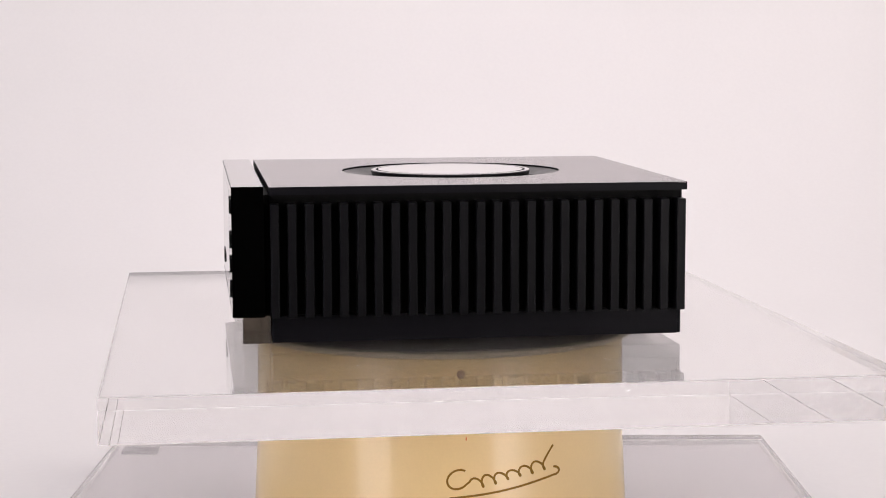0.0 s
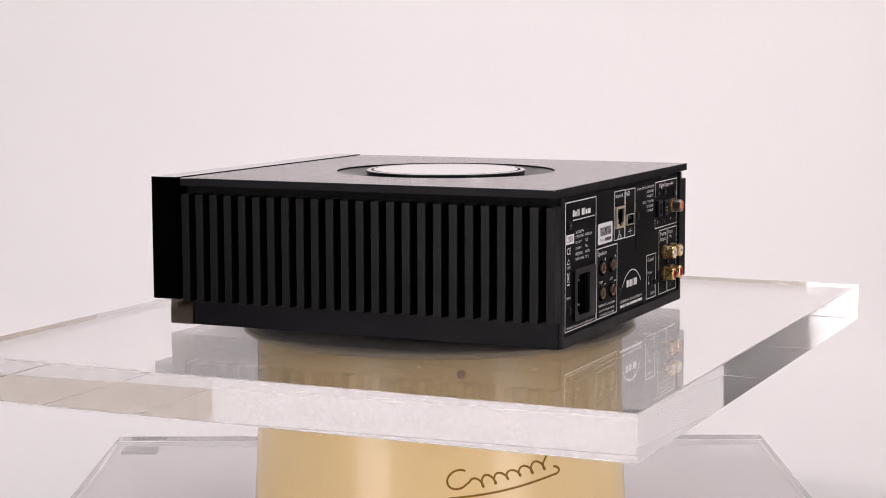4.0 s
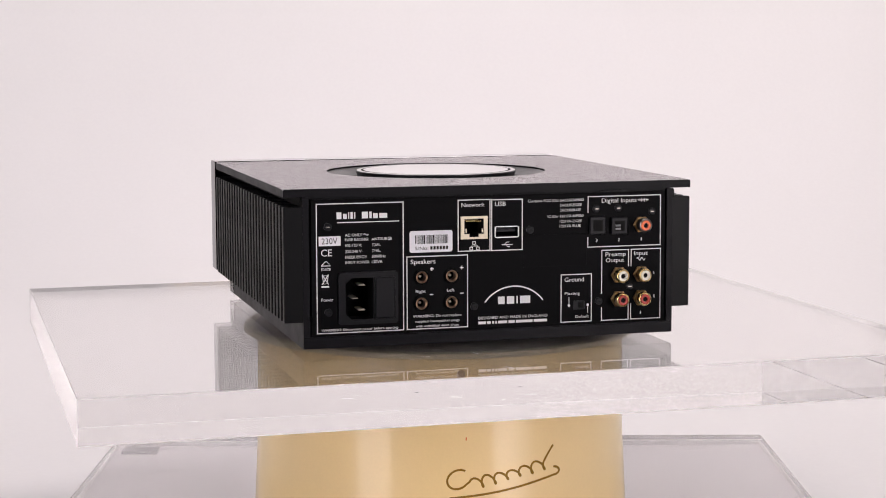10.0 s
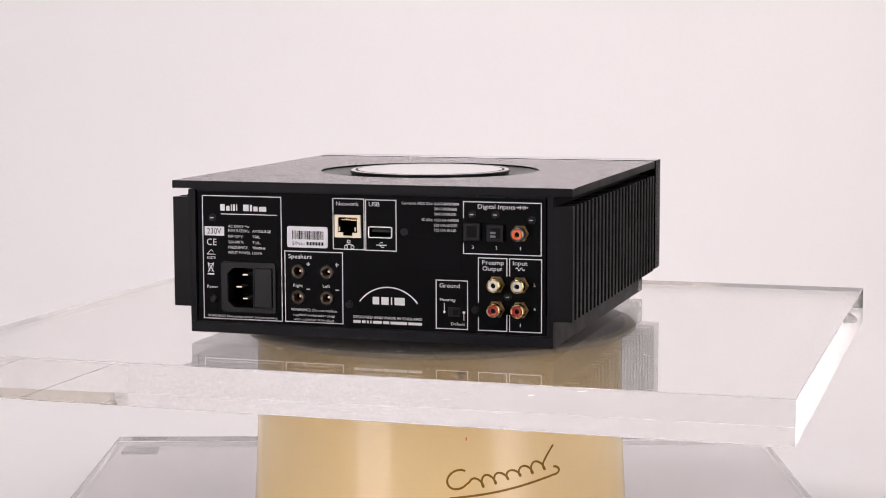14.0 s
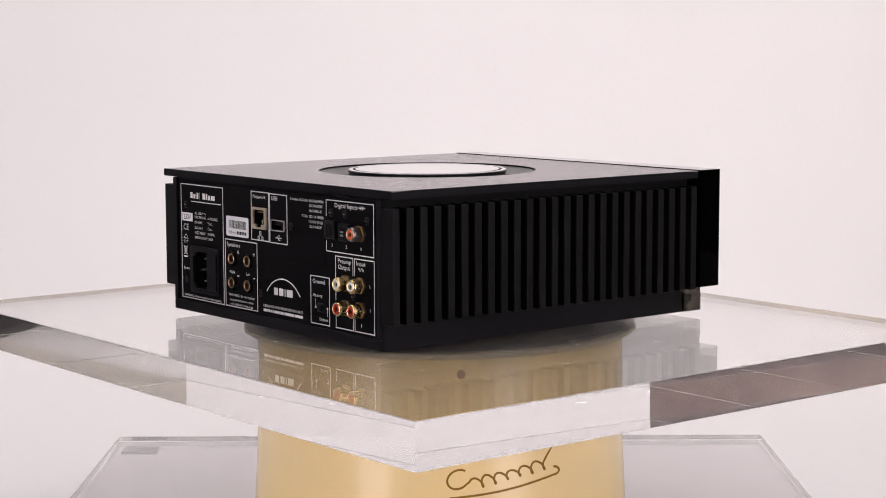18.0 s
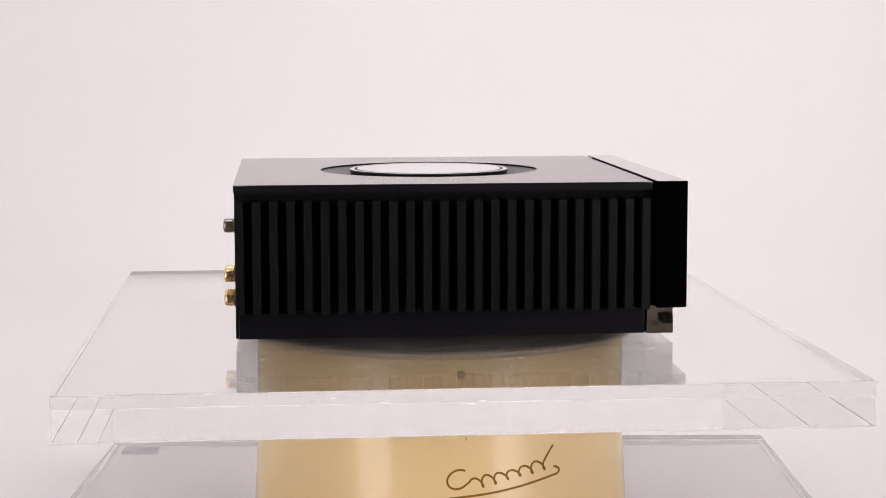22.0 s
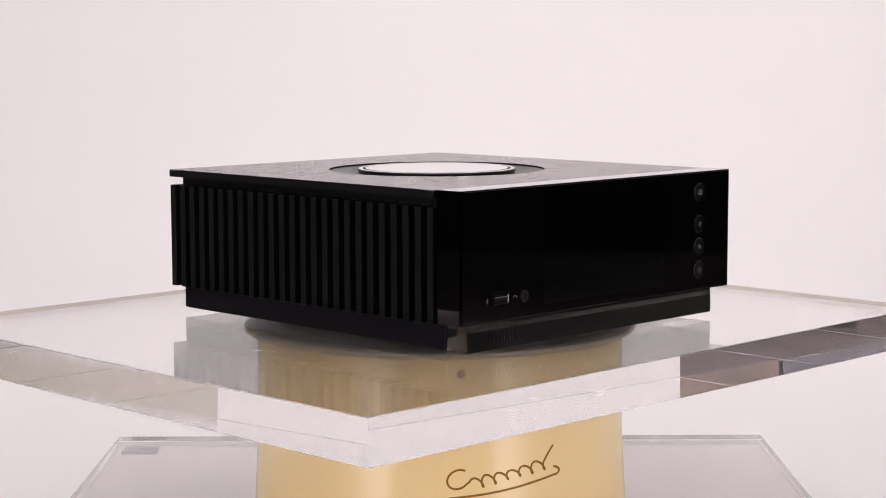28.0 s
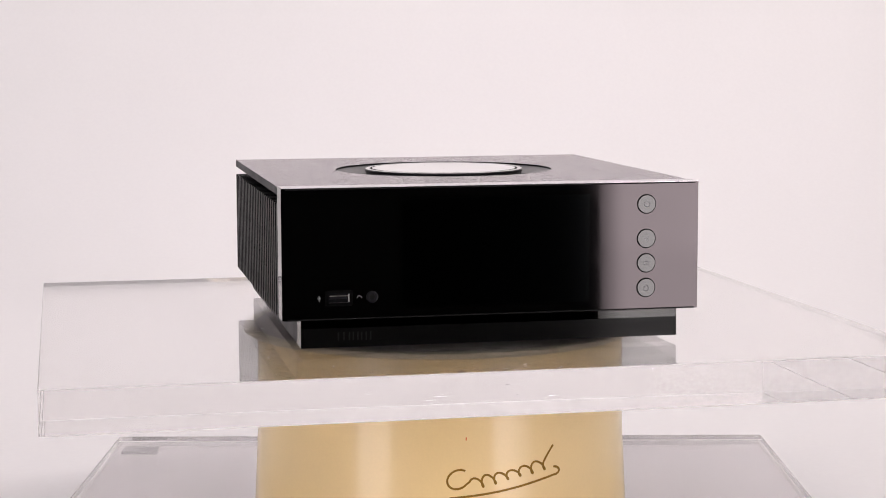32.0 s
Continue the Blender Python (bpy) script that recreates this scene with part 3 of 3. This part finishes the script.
    stroke([(102.5, 32.2), (101.6, 31.2), (100.7, 32.2)], 0.4, front, FRONT + 0.05, "printed_icon", FAINT)
    stroke([(78.7 + 1.4 * math.cos(a), 31.6 + 1.4 * math.sin(a)) for a in (math.pi * i / 12 for i in range(13))], 0.4, front, FRONT + 0.05, "printed_icon", FAINT)
    y = FRONT + 0.84
    stroke([(-90.3 + 1.6 * math.cos(a), 81.4 + 1.6 * math.sin(a)) for a in (radians(130 + 280 * i / 20) for i in range(21))], 0.35, front, y, "button_icon", FAINT)
    stroke([(-90.3, 81.9), (-90.3, 83.5)], 0.35, front, y, "button_icon", FAINT)
    stroke([(-91.2, 62.2), (-89.0, 61.0), (-91.2, 59.8), (-91.2, 62.2)], 0.35, front, y, "button_icon", FAINT)
    for d in (-0.7, 0.7):
        stroke([(-92.0, 47.0 + d), (-88.6, 47.0 + d)], 0.4, front, y, "button_icon", FAINT)
    stroke([(-90.3 + 1.7 * (1 if i % 2 else 0.8) * math.cos(a), 32.2 + 1.7 * (1 if i % 2 else 0.8) * math.sin(a)) for i, a in enumerate(2 * math.pi * k / 10 for k in range(11))], 0.35, front, y, "button_icon", FAINT)
    jack = turned("headphone_jack", front, PLASTIC, [(3.4, 0), (3.4, 0.5), (2.9, 0.7), (1.9, 0.6), (1.8, 0.2), (0, 0.2)], 71.4, FRONT, 32.1, "+y", 32, "small round headphone socket")
    turned("bore", jack, INK, [(1.75, 0.25), (0, 0.25)], 71.4, FRONT, 32.1, "+y", 20)
    block("plinth_window", amp, SMOKE, -111.4, 111.4, 114.0, 129.7, 2.8, 18.9, 0.3, 1, "smoked clear acrylic plinth front")
    block("plinth_front", amp, SATIN, -111.3, 111.3, 129.72, 129.95, 2.9, 14.0, 0.05, label="satin black lower strip")
    for a in (71.0, 73.6, 76.2, 78.4, 81.0, 83.2, 86.4, 89.6):
        block("emblem_bar", amp, INK, a, a + 0.8, 129.96, 130.1, 6.8, 11.4)
        block("etched_mark", amp, PRINT, a, a + 0.8, 126.5, 129.4, 7.0, 11.4)
    for sx in (-1, 1):
        for y in (-112, 112):
            turned("foot", amp, PLASTIC, [(0, -0.28), (8.5, -0.28), (9, 0.2), (9, 3.6), (0, 3.6)], sx * 62, -76 if y < 0 else 70, 0, "z", 28, "small round rubber foot")
    rear(amp)
    return amp


INLET = [(-70.8, 42.8), (-83.6, 42.8), (-87.2, 39.4), (-87.2, 22.6), (-83.6, 19.1), (-70.8, 19.1)]
NET = [(-5.4, 74.4), (-17.2, 74.4), (-17.2, 65.6), (-14.2, 65.6), (-14.2, 63.8), (-8.4, 63.8), (-8.4, 65.6), (-5.4, 65.6)]
USB_HOLE = [(15.3, 69.1), (1.7, 69.1), (1.7, 63.4), (15.3, 63.4)]
SPEAKERS = ((-42.5, 41.8), (-24.7, 41.9), (-42.7, 26.7), (-24.8, 26.7))


def circle(u, z, r, n=24):
    return [(u + r * math.cos(2 * math.pi * i / n), z + r * math.sin(2 * math.pi * i / n)) for i in range(n)]


def rounded(u0, u1, z0, z1, r):
    """The corners of a rectangle with rounded corners."""
    return [(cu + r * math.cos(radians(a + k * 22.5)), cz + r * math.sin(radians(a + k * 22.5)))
            for cu, cz, a in ((u1 - r, z1 - r, 0), (u0 + r, z1 - r, 90), (u0 + r, z0 + r, 180), (u1 - r, z0 + r, 270)) for k in range(5)]


def sheet(outer, holes, y0, y1):
    """A plate from y0 (outside) to y1 with openings through it."""
    bm = bmesh.new()
    loops = []
    for pts in (outer, *holes):
        vs = [bm.verts.new(((u + CX) * MM, y0 * MM, z * MM)) for u, z in pts]
        loops.append(vs)
        for a, b in zip(vs, vs[1:] + vs[:1]):
            bm.edges.new((a, b))
    bmesh.ops.triangle_fill(bm, use_beauty=True, edges=bm.edges[:])
    for vs in loops:
        back = [bm.verts.new((v.co.x, y1 * MM, v.co.z)) for v in vs]
        for i in range(len(vs)):
            j = (i + 1) % len(vs)
            bm.faces.new((vs[i], vs[j], back[j], back[i]))
    return bm


def pierced():
    outer = [(-106.4, 10.2), (106.6, 10.2), (106.6, 87.6), (-106.4, 87.6)]
    return sheet(outer, [INLET, NET, USB_HOLE] + [circle(u, z, 3.1) for u, z in SPEAKERS], REAR, -126.5)


def pocket(name, pts, depth, parent, mat):
    """The inside of a socket: walls and a floor behind an opening."""
    bm = bmesh.new()
    a = [bm.verts.new(((u + CX) * MM, (REAR - 0.02) * MM, z * MM)) for u, z in pts]
    b = [bm.verts.new(((u + CX) * MM, (REAR + depth) * MM, z * MM)) for u, z in pts]
    for i in range(len(pts)):
        j = (i + 1) % len(pts)
        bm.faces.new((a[i], a[j], b[j], b[i]))
    bm.faces.new(b)
    return part(name, bm, mat, parent)


def rear(amp):
    panel = part("rear_panel", pierced(), REAR_BLACK, amp, "black rear panel with white printing")
    for u0, u1, z0, z1 in ((-103.3, -53.1, 11.8, 85.1), (-51.0, -15.0, 11.9, 53.6), (-20.6, -1.5, 55.8, 85.2), (-0.5, 18.0, 55.6, 84.9),
                           (42.0, 60.8, 11.9, 39.8)):
        outline(u0, u1, z0, z1, panel)
    # frames broken where sockets and screws stand
    for u0, u1, z0, z1, pieces in ((58.4, 103.9, 55.6, 85.2, ((58.4, 75.8, 84.9), (58.4, 55.9, 61.6), (103.9, 55.9, 84.9))),
                                   (67.2, 84.0, 11.9, 53.4, ((67.2, 27.8, 53.1), (67.2, 12.2, 19.6), (84.0, 43.4, 53.1), (84.0, 12.2, 21.3))),
                                   (85.6, 104.2, 11.9, 53.4, ((85.6, 43.4, 53.1), (85.6, 12.2, 21.3), (104.2, 12.2, 53.1)))):
        for z in (z0, z1):
            stroke([(u0 - 0.27, z), (u1 + 0.27, z)], 0.55, panel)
        for u, a, b in pieces:
            stroke([(u, a), (u, b)], 0.55, panel)
    # main box
    for a, b, top in ((-91.7, -88.9, 80.2), (-88.0, -85.8, 79.2), (-85.0, -84.4, 80.2), (-83.7, -82.3, 80.2), (-81.5, -80.9, 80.2),
                      (-77.1, -73.6, 80.2), (-72.8, -71.4, 80.2), (-70.6, -67.9, 79.2), (-67.0, -62.4, 79.2)):
        block("printed_bar", panel, PRINT, a, b, REAR - 0.07, REAR - 0.03, 76.4, top)
    stroke([(-91.4, 74.4), (-55.5, 74.4)], 0.5, panel)
    block("voltage_label", panel, LABEL, -102.1, -89.5, REAR - 0.12, REAR - 0.02, 61.4, 66.8)
    words("230V", -100.4, -91.4, 62.5, 65.8, panel, INK, REAR - 0.18)
    words("CE", -100.8, -94.6, 55.6, 59.5, panel)
    stroke([(-100.8, 50.2), (-98.0, 52.9), (-95.3, 50.2), (-100.8, 50.2)], 0.5, panel)
    words("E2378", -100.8, -95.4, 47.4, 48.9, panel)
    stroke([(-100.4, 45.3), (-96.6, 39.6)], 0.5, panel)
    stroke([(-96.6, 45.3), (-100.4, 39.6)], 0.5, panel)
    stroke([(-100.2, 44.6), (-99.4, 40.0), (-97.6, 40.0), (-96.8, 44.6), (-100.2, 44.6)], 0.4, panel)
    bars(-100.8, -96.2, 37.9, 38.8, panel, pieces=1)
    words("AC ONLY", -86.9, -77.0, 66.4, 68.0, panel)
    stroke([(-76.2, 67.2), (-75.6, 67.8), (-74.8, 67.2), (-74.2, 66.7), (-73.4, 67.3)], 0.4, panel)
    for z, left, w, right, rw in ((63.8, "FUSE RATING:", 13.6, "ANTISURGE", 11.8), (60.5, "100-120 V:", 9.6, "T2AL.", 5.4), (57.1, "220-240 V:", 9.8, "T1AL.", 5.2),
                                  (53.9, "FREQUENCY:", 12.6, "50/60Hz", 8.2), (50.8, "INPUT POWER:", 14.4, "130VA", 6.2)):
        words(left, -86.9, -86.9 + w, z, z + 1.6, panel)
        words(right, -71.5, -71.5 + rw, z, z + 1.6, panel)
    words("Power", -101.0, -94.0, 30.0, 31.8, panel)
    words("WARNING: Disconnect power before opening", -100.9, -56.4, 12.8, 14.2, panel)
    rim = [(-91.2, 17.5), (-90.0, 16.3), (-57.8, 16.3), (-56.6, 17.5), (-56.6, 44.9), (-57.8, 46.1), (-90.0, 46.1), (-91.2, 44.9)]
    inlet = part("mains_inlet", sheet(rim, [INLET], REAR - 1.6, REAR), PLASTIC, amp, "black mains inlet with a fuse drawer")
    pocket("inlet_cavity", INLET, 14, inlet, VOID)
    for u, z in ((-77.1, 38.4), (-81.2, 31.0), (-77.2, 24.2)):
        block("inlet_pin", inlet, STEEL, u - 1.7, u + 1.7, REAR + 1.5, REAR + 13, z - 0.4, z + 0.4, 0.05)
    block("fuse_drawer", inlet, PLASTIC, -70.0, -58.4, REAR - 2.4, REAR - 1.62, 19.3, 43.0, 0.6, 2)
    # serial label
    part("serial_label", sheet(rounded(-49.4, -24.0, 55.9, 68.3, 1.3), [], REAR - 0.14, REAR - 0.02), LABEL, panel, "white paper label with a bar code")
    rnd = random.Random(5)
    bm = bmesh.new()
    u = -46.2
    while u < -26.8:
        w = rnd.choice((0.25, 0.25, 0.45, 0.7))
        box(bm, u + CX, u + w + CX, REAR - 0.2, REAR - 0.16, 60.8, 65.8)
        u += w + rnd.choice((0.3, 0.3, 0.5))
    part("bar_code", bm, INK, panel)
    words("S/No:", -46.2, -38.4, 57.4, 59.3, panel, INK, REAR - 0.2)
    for i in range(6):
        block("printed_bar", panel, INK, -37.2 + i * 1.85, -35.9 + i * 1.85, REAR - 0.22, REAR - 0.18, 57.4, 59.3)
    # network and USB
    words("Network", -18.6, -4.8, 81.2, 83.5, panel)
    rim = [(-19.3, 62.7), (-3.3, 62.7), (-3.3, 75.8), (-19.3, 75.8)]
    net = part("network_socket", sheet(rim, [NET], REAR - 1.2, REAR), TIN, amp, "metal framed network socket")
    pocket("socket_cavity", NET, 12, net, VOID)
    for i in range(8):
        block("contact", net, GOLD, -15.6 + i * 1.2, -15.1 + i * 1.2, REAR + 1.0, REAR + 9, 72.6, 73.0)
    for u in (-16.6, -6.9):
        block("spring", net, TIN, u, u + 0.8, REAR - 1.5, REAR - 1.21, 66.4, 68.8, 0.1)
    for a, b in ((-11.9, 59.6), (-13.6, 56.4), (-9.6, 56.4)):
        outline(a, a + 1.7, b, b + 1.5, panel, 0.35)
    stroke([(-11.0, 59.4), (-11.0, 58.6), (-12.8, 58.6), (-12.8, 58.0)], 0.35, panel)
    stroke([(-11.0, 58.6), (-8.8, 58.6), (-8.8, 58.0)], 0.35, panel)
    words("USB", 1.5, 8.0, 81.2, 83.7, panel)
    rim = rounded(1.2, 15.8, 62.9, 69.6, 1.2)
    usb = part("rear_usb_socket", sheet(rim, [USB_HOLE], REAR - 1.0, REAR), RIM, amp, "metal rear USB socket")
    pocket("socket_cavity", USB_HOLE, 10, usb, VOID)
    block("socket_tongue", usb, PLASTIC, 3.0, 14.0, REAR + 0.8, REAR + 9, 66.2, 67.8, 0.1)
    stroke([(5.6, 58.8), (12.2, 58.8)], 0.45, panel)
    stroke([(7.2, 58.8), (8.6, 60.2), (10.0, 60.2)], 0.4, panel)
    stroke([(8.0, 58.8), (9.2, 57.5), (10.6, 57.5)], 0.4, panel)
    # speaker terminals
    words("Speakers", -48.8, -34.2, 49.4, 51.9, panel)
    for u, z in SPEAKERS:
        s = turned("speaker_socket", amp, SATIN, [(4.7, 0), (4.7, 0.7), (4.2, 1.3), (3.5, 1.3), (3.45, 0.8), (3.4, 0), (3.4, -9)], u, REAR, z, label="copper lined speaker socket")
        turned("socket_sleeve", s, COPPER, [(3.4, 0.4), (3.4, 1.5), (3.1, 1.75), (2.45, 1.3), (2.4, 0.2), (2.4, -8)], u, REAR, z, n=24)
        turned("bore", s, VOID, [(2.4, -4), (0, -4)], u, REAR, z, n=20)
        turned("centre_pin", s, STEEL, [(0, -2.6), (0.7, -2.7), (0.7, -3.95)], u, REAR, z, n=12)
    for u, z, up in ((-36.3, 46.3, 1), (-18.5, 46.4, 1), (-36.5, 31.5, 0), (-18.5, 31.6, 0)):
        stroke([(u - 1.1, z), (u + 1.1, z)], 0.5, panel)
        if up:
            stroke([(u, z - 1.1), (u, z + 1.1)], 0.5, panel, REAR - 0.07)
    words("Right", -45.9, -40.0, 32.7, 34.4, panel)
    words("Left", -27.3, -22.9, 32.8, 34.5, panel)
    words("WARNING: Do not replace", -47.6, -18.7, 18.4, 20.0, panel)
    words("supplied loudspeaker plugs", -46.3, -19.9, 15.5, 16.9, panel)
    words("with individual 4mm plugs", -45.9, -20.4, 12.8, 14.2, panel)
    # approvals
    words("Contains FCC IDs: 2ACURNP800", 21.4, 55.7, 82.8, 84.3, panel)
    words("2ACURZIGEE", 41.0, 54.6, 79.9, 81.4, panel)
    words("2ACURBLUE", 41.0, 53.8, 77.0, 78.5, panel)
    words("IC IDs: 12217A-NP800", 33.6, 55.6, 73.5, 75.0, panel)
    words("12217A-ZIGEE", 41.0, 54.7, 70.5, 72.0, panel)
    words("12217A-BLUE", 41.0, 53.9, 67.7, 69.2, panel)
    block("cover_plate", panel, REAR_BLACK, 18.9, 57.6, REAR - 0.3, REAR - 0.01, 45.2, 63.8, 0.1, label="blank cover plate")
    # digital inputs
    words("Digital Inputs", 66.9, 88.8, 81.4, 83.9, panel)
    for i, h in enumerate((0.6, 1.4, 2.2, 1.2, 2.6, 1.6, 0.8)):
        stroke([(89.8 + i * 1.0, 82.5 - h / 2), (89.8 + i * 1.0, 82.5 + h / 2)], 0.35, panel)
    stroke([(89.2, 82.5), (96.4, 82.5)], 0.25, panel, REAR - 0.07)
    for u0, u1, z0, z1 in ((58.9, 68.8, 63.1, 73.5), (72.4, 82.6, 62.8, 72.7)):
        o = block("optical_socket", amp, PLASTIC, u0, u1, REAR - 2.2, REAR, z0, z1, 0.5, 2, "square black optical socket")
        block("shutter", o, RECESS, u0 + 2, u1 - 2, REAR - 2.35, REAR - 2.22, z0 + 2, z1 - 2, 0.05)
        if u0 > 70:
            for a in (2.6, 4.6):
                block("shutter_slat", o, FAINT, u0 + 2.4, u1 - 4.6, REAR - 2.45, REAR - 2.36, z0 + a, z0 + a + 1.2)
    phono(91.8, 68.0, amp, ORANGE, DARKSTEEL)
    for t, u, z in (("3", 63.9, 59.4), ("2", 77.8, 59.4), ("1", 91.9, 59.4), ("1", 91.9, 15.7), ("L", 100.3, 39.1), ("R", 100.4, 25.1)):
        words(t, u - (0.28 if t == "1" else 0.55), u + (0.28 if t == "1" else 0.55), z - 0.9, z + 0.9, panel)
    words("Preamp", 69.5, 82.2, 49.7, 52.2, panel)
    words("Output", 69.7, 81.2, 46.2, 48.7, panel)
    words("Input", 87.5, 96.0, 49.8, 52.3, panel)
    stroke([(89.2 + i * 0.2125, 47.6 + 0.85 * math.sin(i / 24 * 4 * math.pi)) for i in range(25)], 0.4, panel)
    phono(77.9, 38.6, amp, CREAM)
    phono(91.9, 38.6, amp, CREAM)
    phono(77.9, 24.4, amp, RED)
    phono(91.8, 24.5, amp, RED)
    block("cable_tab", amp, PLASTIC, 66, 83, -128.2, -127.3, 87.75, 88.7, 0.2)
    # ground switch
    words("Ground", 44.1, 56.1, 35.6, 38.1, panel)
    words("Floating", 44.3, 53.5, 27.8, 29.5, panel)
    words("Default", 50.9, 59.3, 14.0, 15.7, panel)
    stroke([(46.9, 26.6), (46.9, 22.0)], 0.4, panel)
    stroke([(58.6, 21.2), (58.6, 16.9)], 0.4, panel)
    for u in (46.9, 58.6):
        turned("printed_dot", panel, PRINT, [(0.8, 0.05), (0.8, 0.1), (0, 0.1)], u, REAR, 21.6, n=20)
    sw = block("ground_switch", amp, PLASTIC, 49.3, 56.5, REAR - 0.8, REAR, 19.1, 24.4, 0.3, 1, "small black slide switch")
    block("slider", sw, INK, 52.4, 55.4, REAR - 2.0, REAR - 0.8, 20.2, 23.4, 0.2)
    # maker's emblem as plain shapes, and the line below
    arc = []
    for i in range(49):
        a = radians(143 - 106 * i / 48)
        arc.append((13.1 + 22.1 * math.cos(a), 12.3 + 22.1 * math.sin(a)))
    stroke(arc, 0.75, panel, name="emblem_arc")
    for a, b in ((3.4, 7.4), (8.8, 13.2), (14.6, 15.4), (16.8, 23.0)):
        block("emblem_bar", panel, PRINT, a, b, REAR - 0.08, REAR - 0.01, 24.2, 28.6)
    words("DESIGNED AND MADE IN ENGLAND", -8.5, 33.6, 15.7, 17.3, panel)
    bars(-8.5, 34.2, 12.9, 14.5, panel, pieces=8)
    # screws
    for u, z in ((-96.8, 72.1), (-96.9, 23.5), (-11.0, 23.6), (22.8, 66.9), (65.4, 23.5), (63.5, 78.0), (77.2, 78.1), (98.3, 75.6), (84.6, 31.6)):
        s = turned("screw", amp, PLASTIC, [(2.3, 0), (2.3, 0.5), (1.7, 1.0), (0, 1.1)], u, REAR, z, n=20)
        # Some slots get a brighter metal that stands in for glints.
        block("screw_slot", s, DARKSTEEL if z > 70 or u > 80 else INK, u - 1.0, u + 1.0, REAR - 1.2, REAR - 1.08, z - 0.25, z + 0.25)


# ------------------------------------------------------------------ build
floor = studio()
softbox((-0.615, -0.835, 0.14), (0.065, -0.305, 0.10), 242, 640, SOFT_LEFT)
softbox((0.678, -0.78, 0.14), (0.0, -0.32, 0.10), 225, 640, SOFT)
# Unseen boards, added for the tones caught in slab edges and glossy panel.
board("dark_board", -1.15, -0.42, 0.05, FLAG, "unseen tall dark blue-grey board added beside the white paper", 215)
board("brown_board", -1.15, 0.055, 0.50, EARTH, "unseen tall brown stained board added beside the white paper", 215)
board("cream_board", 1.15, -0.46, 0.62, CREAMY, "unseen tall cream board added beside the white paper", 215)
board("cream_board", 1.00, -0.73, -0.35, CREAMY, "unseen cream board added and angled towards the stand", 215, -50)
board("cream_board", 1.15, 0.622, 1.66, CREAMY, "unseen cream board added, raised on tall legs", 345)
board("low_board", 0.875, -0.30, 0.30, SLATE, "unseen low slate grey board added on the white paper", 6, 56, 190, 0.82)
stand()
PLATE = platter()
SLAB = slab()
AMP = amplifier()

# floor tiles on both sides of the platform
tile = mesh_of("tile", box(bmesh.new(), -297, 297, -297, 297, -1004, -1000, 1.0), TILE)
for ix in range(-6, 7):
    for iy in range(-5, 6):
        if abs(ix * 0.6) < 1.7 and -0.2 < iy * 0.6 < 1.5:
            continue
        t = new("tile", tile)
        t.location = (ix * 0.6, iy * 0.6, 0)
        t.parent = floor


def motions():
    turn = ((0.0, 97.80), (1.0, 89.57), (2.0, 81.51), (3.0, 73.37), (3.5, 69.34), (5.5, 52.85), (6.0, 48.68), (7.0, 40.43), (8.0, 32.16),
            (9.0, 23.94), (10.0, 15.73), (11.0, 7.50), (12.0, -0.84), (13.0, -9.18), (14.0, -17.45), (14.5, -21.53), (16.5, -38.49), (17.0, -42.81),
            (18.0, -51.20), (19.0, -59.50), (20.0, -68.00), (21.0, -76.57), (22.0, -85.10), (23.0, -93.48), (24.0, -101.79), (25.0, -110.17), (28.0, -135.26),
            (29.0, -143.68), (30.0, -152.09), (31.0, -160.38), (32.0, -168.23))
    for thing in (SLAB, AMP, PLATE):
        walk(thing, [(t, pose(0, 0, 0, 0, 0, a)) for t, a in turn])


motions()
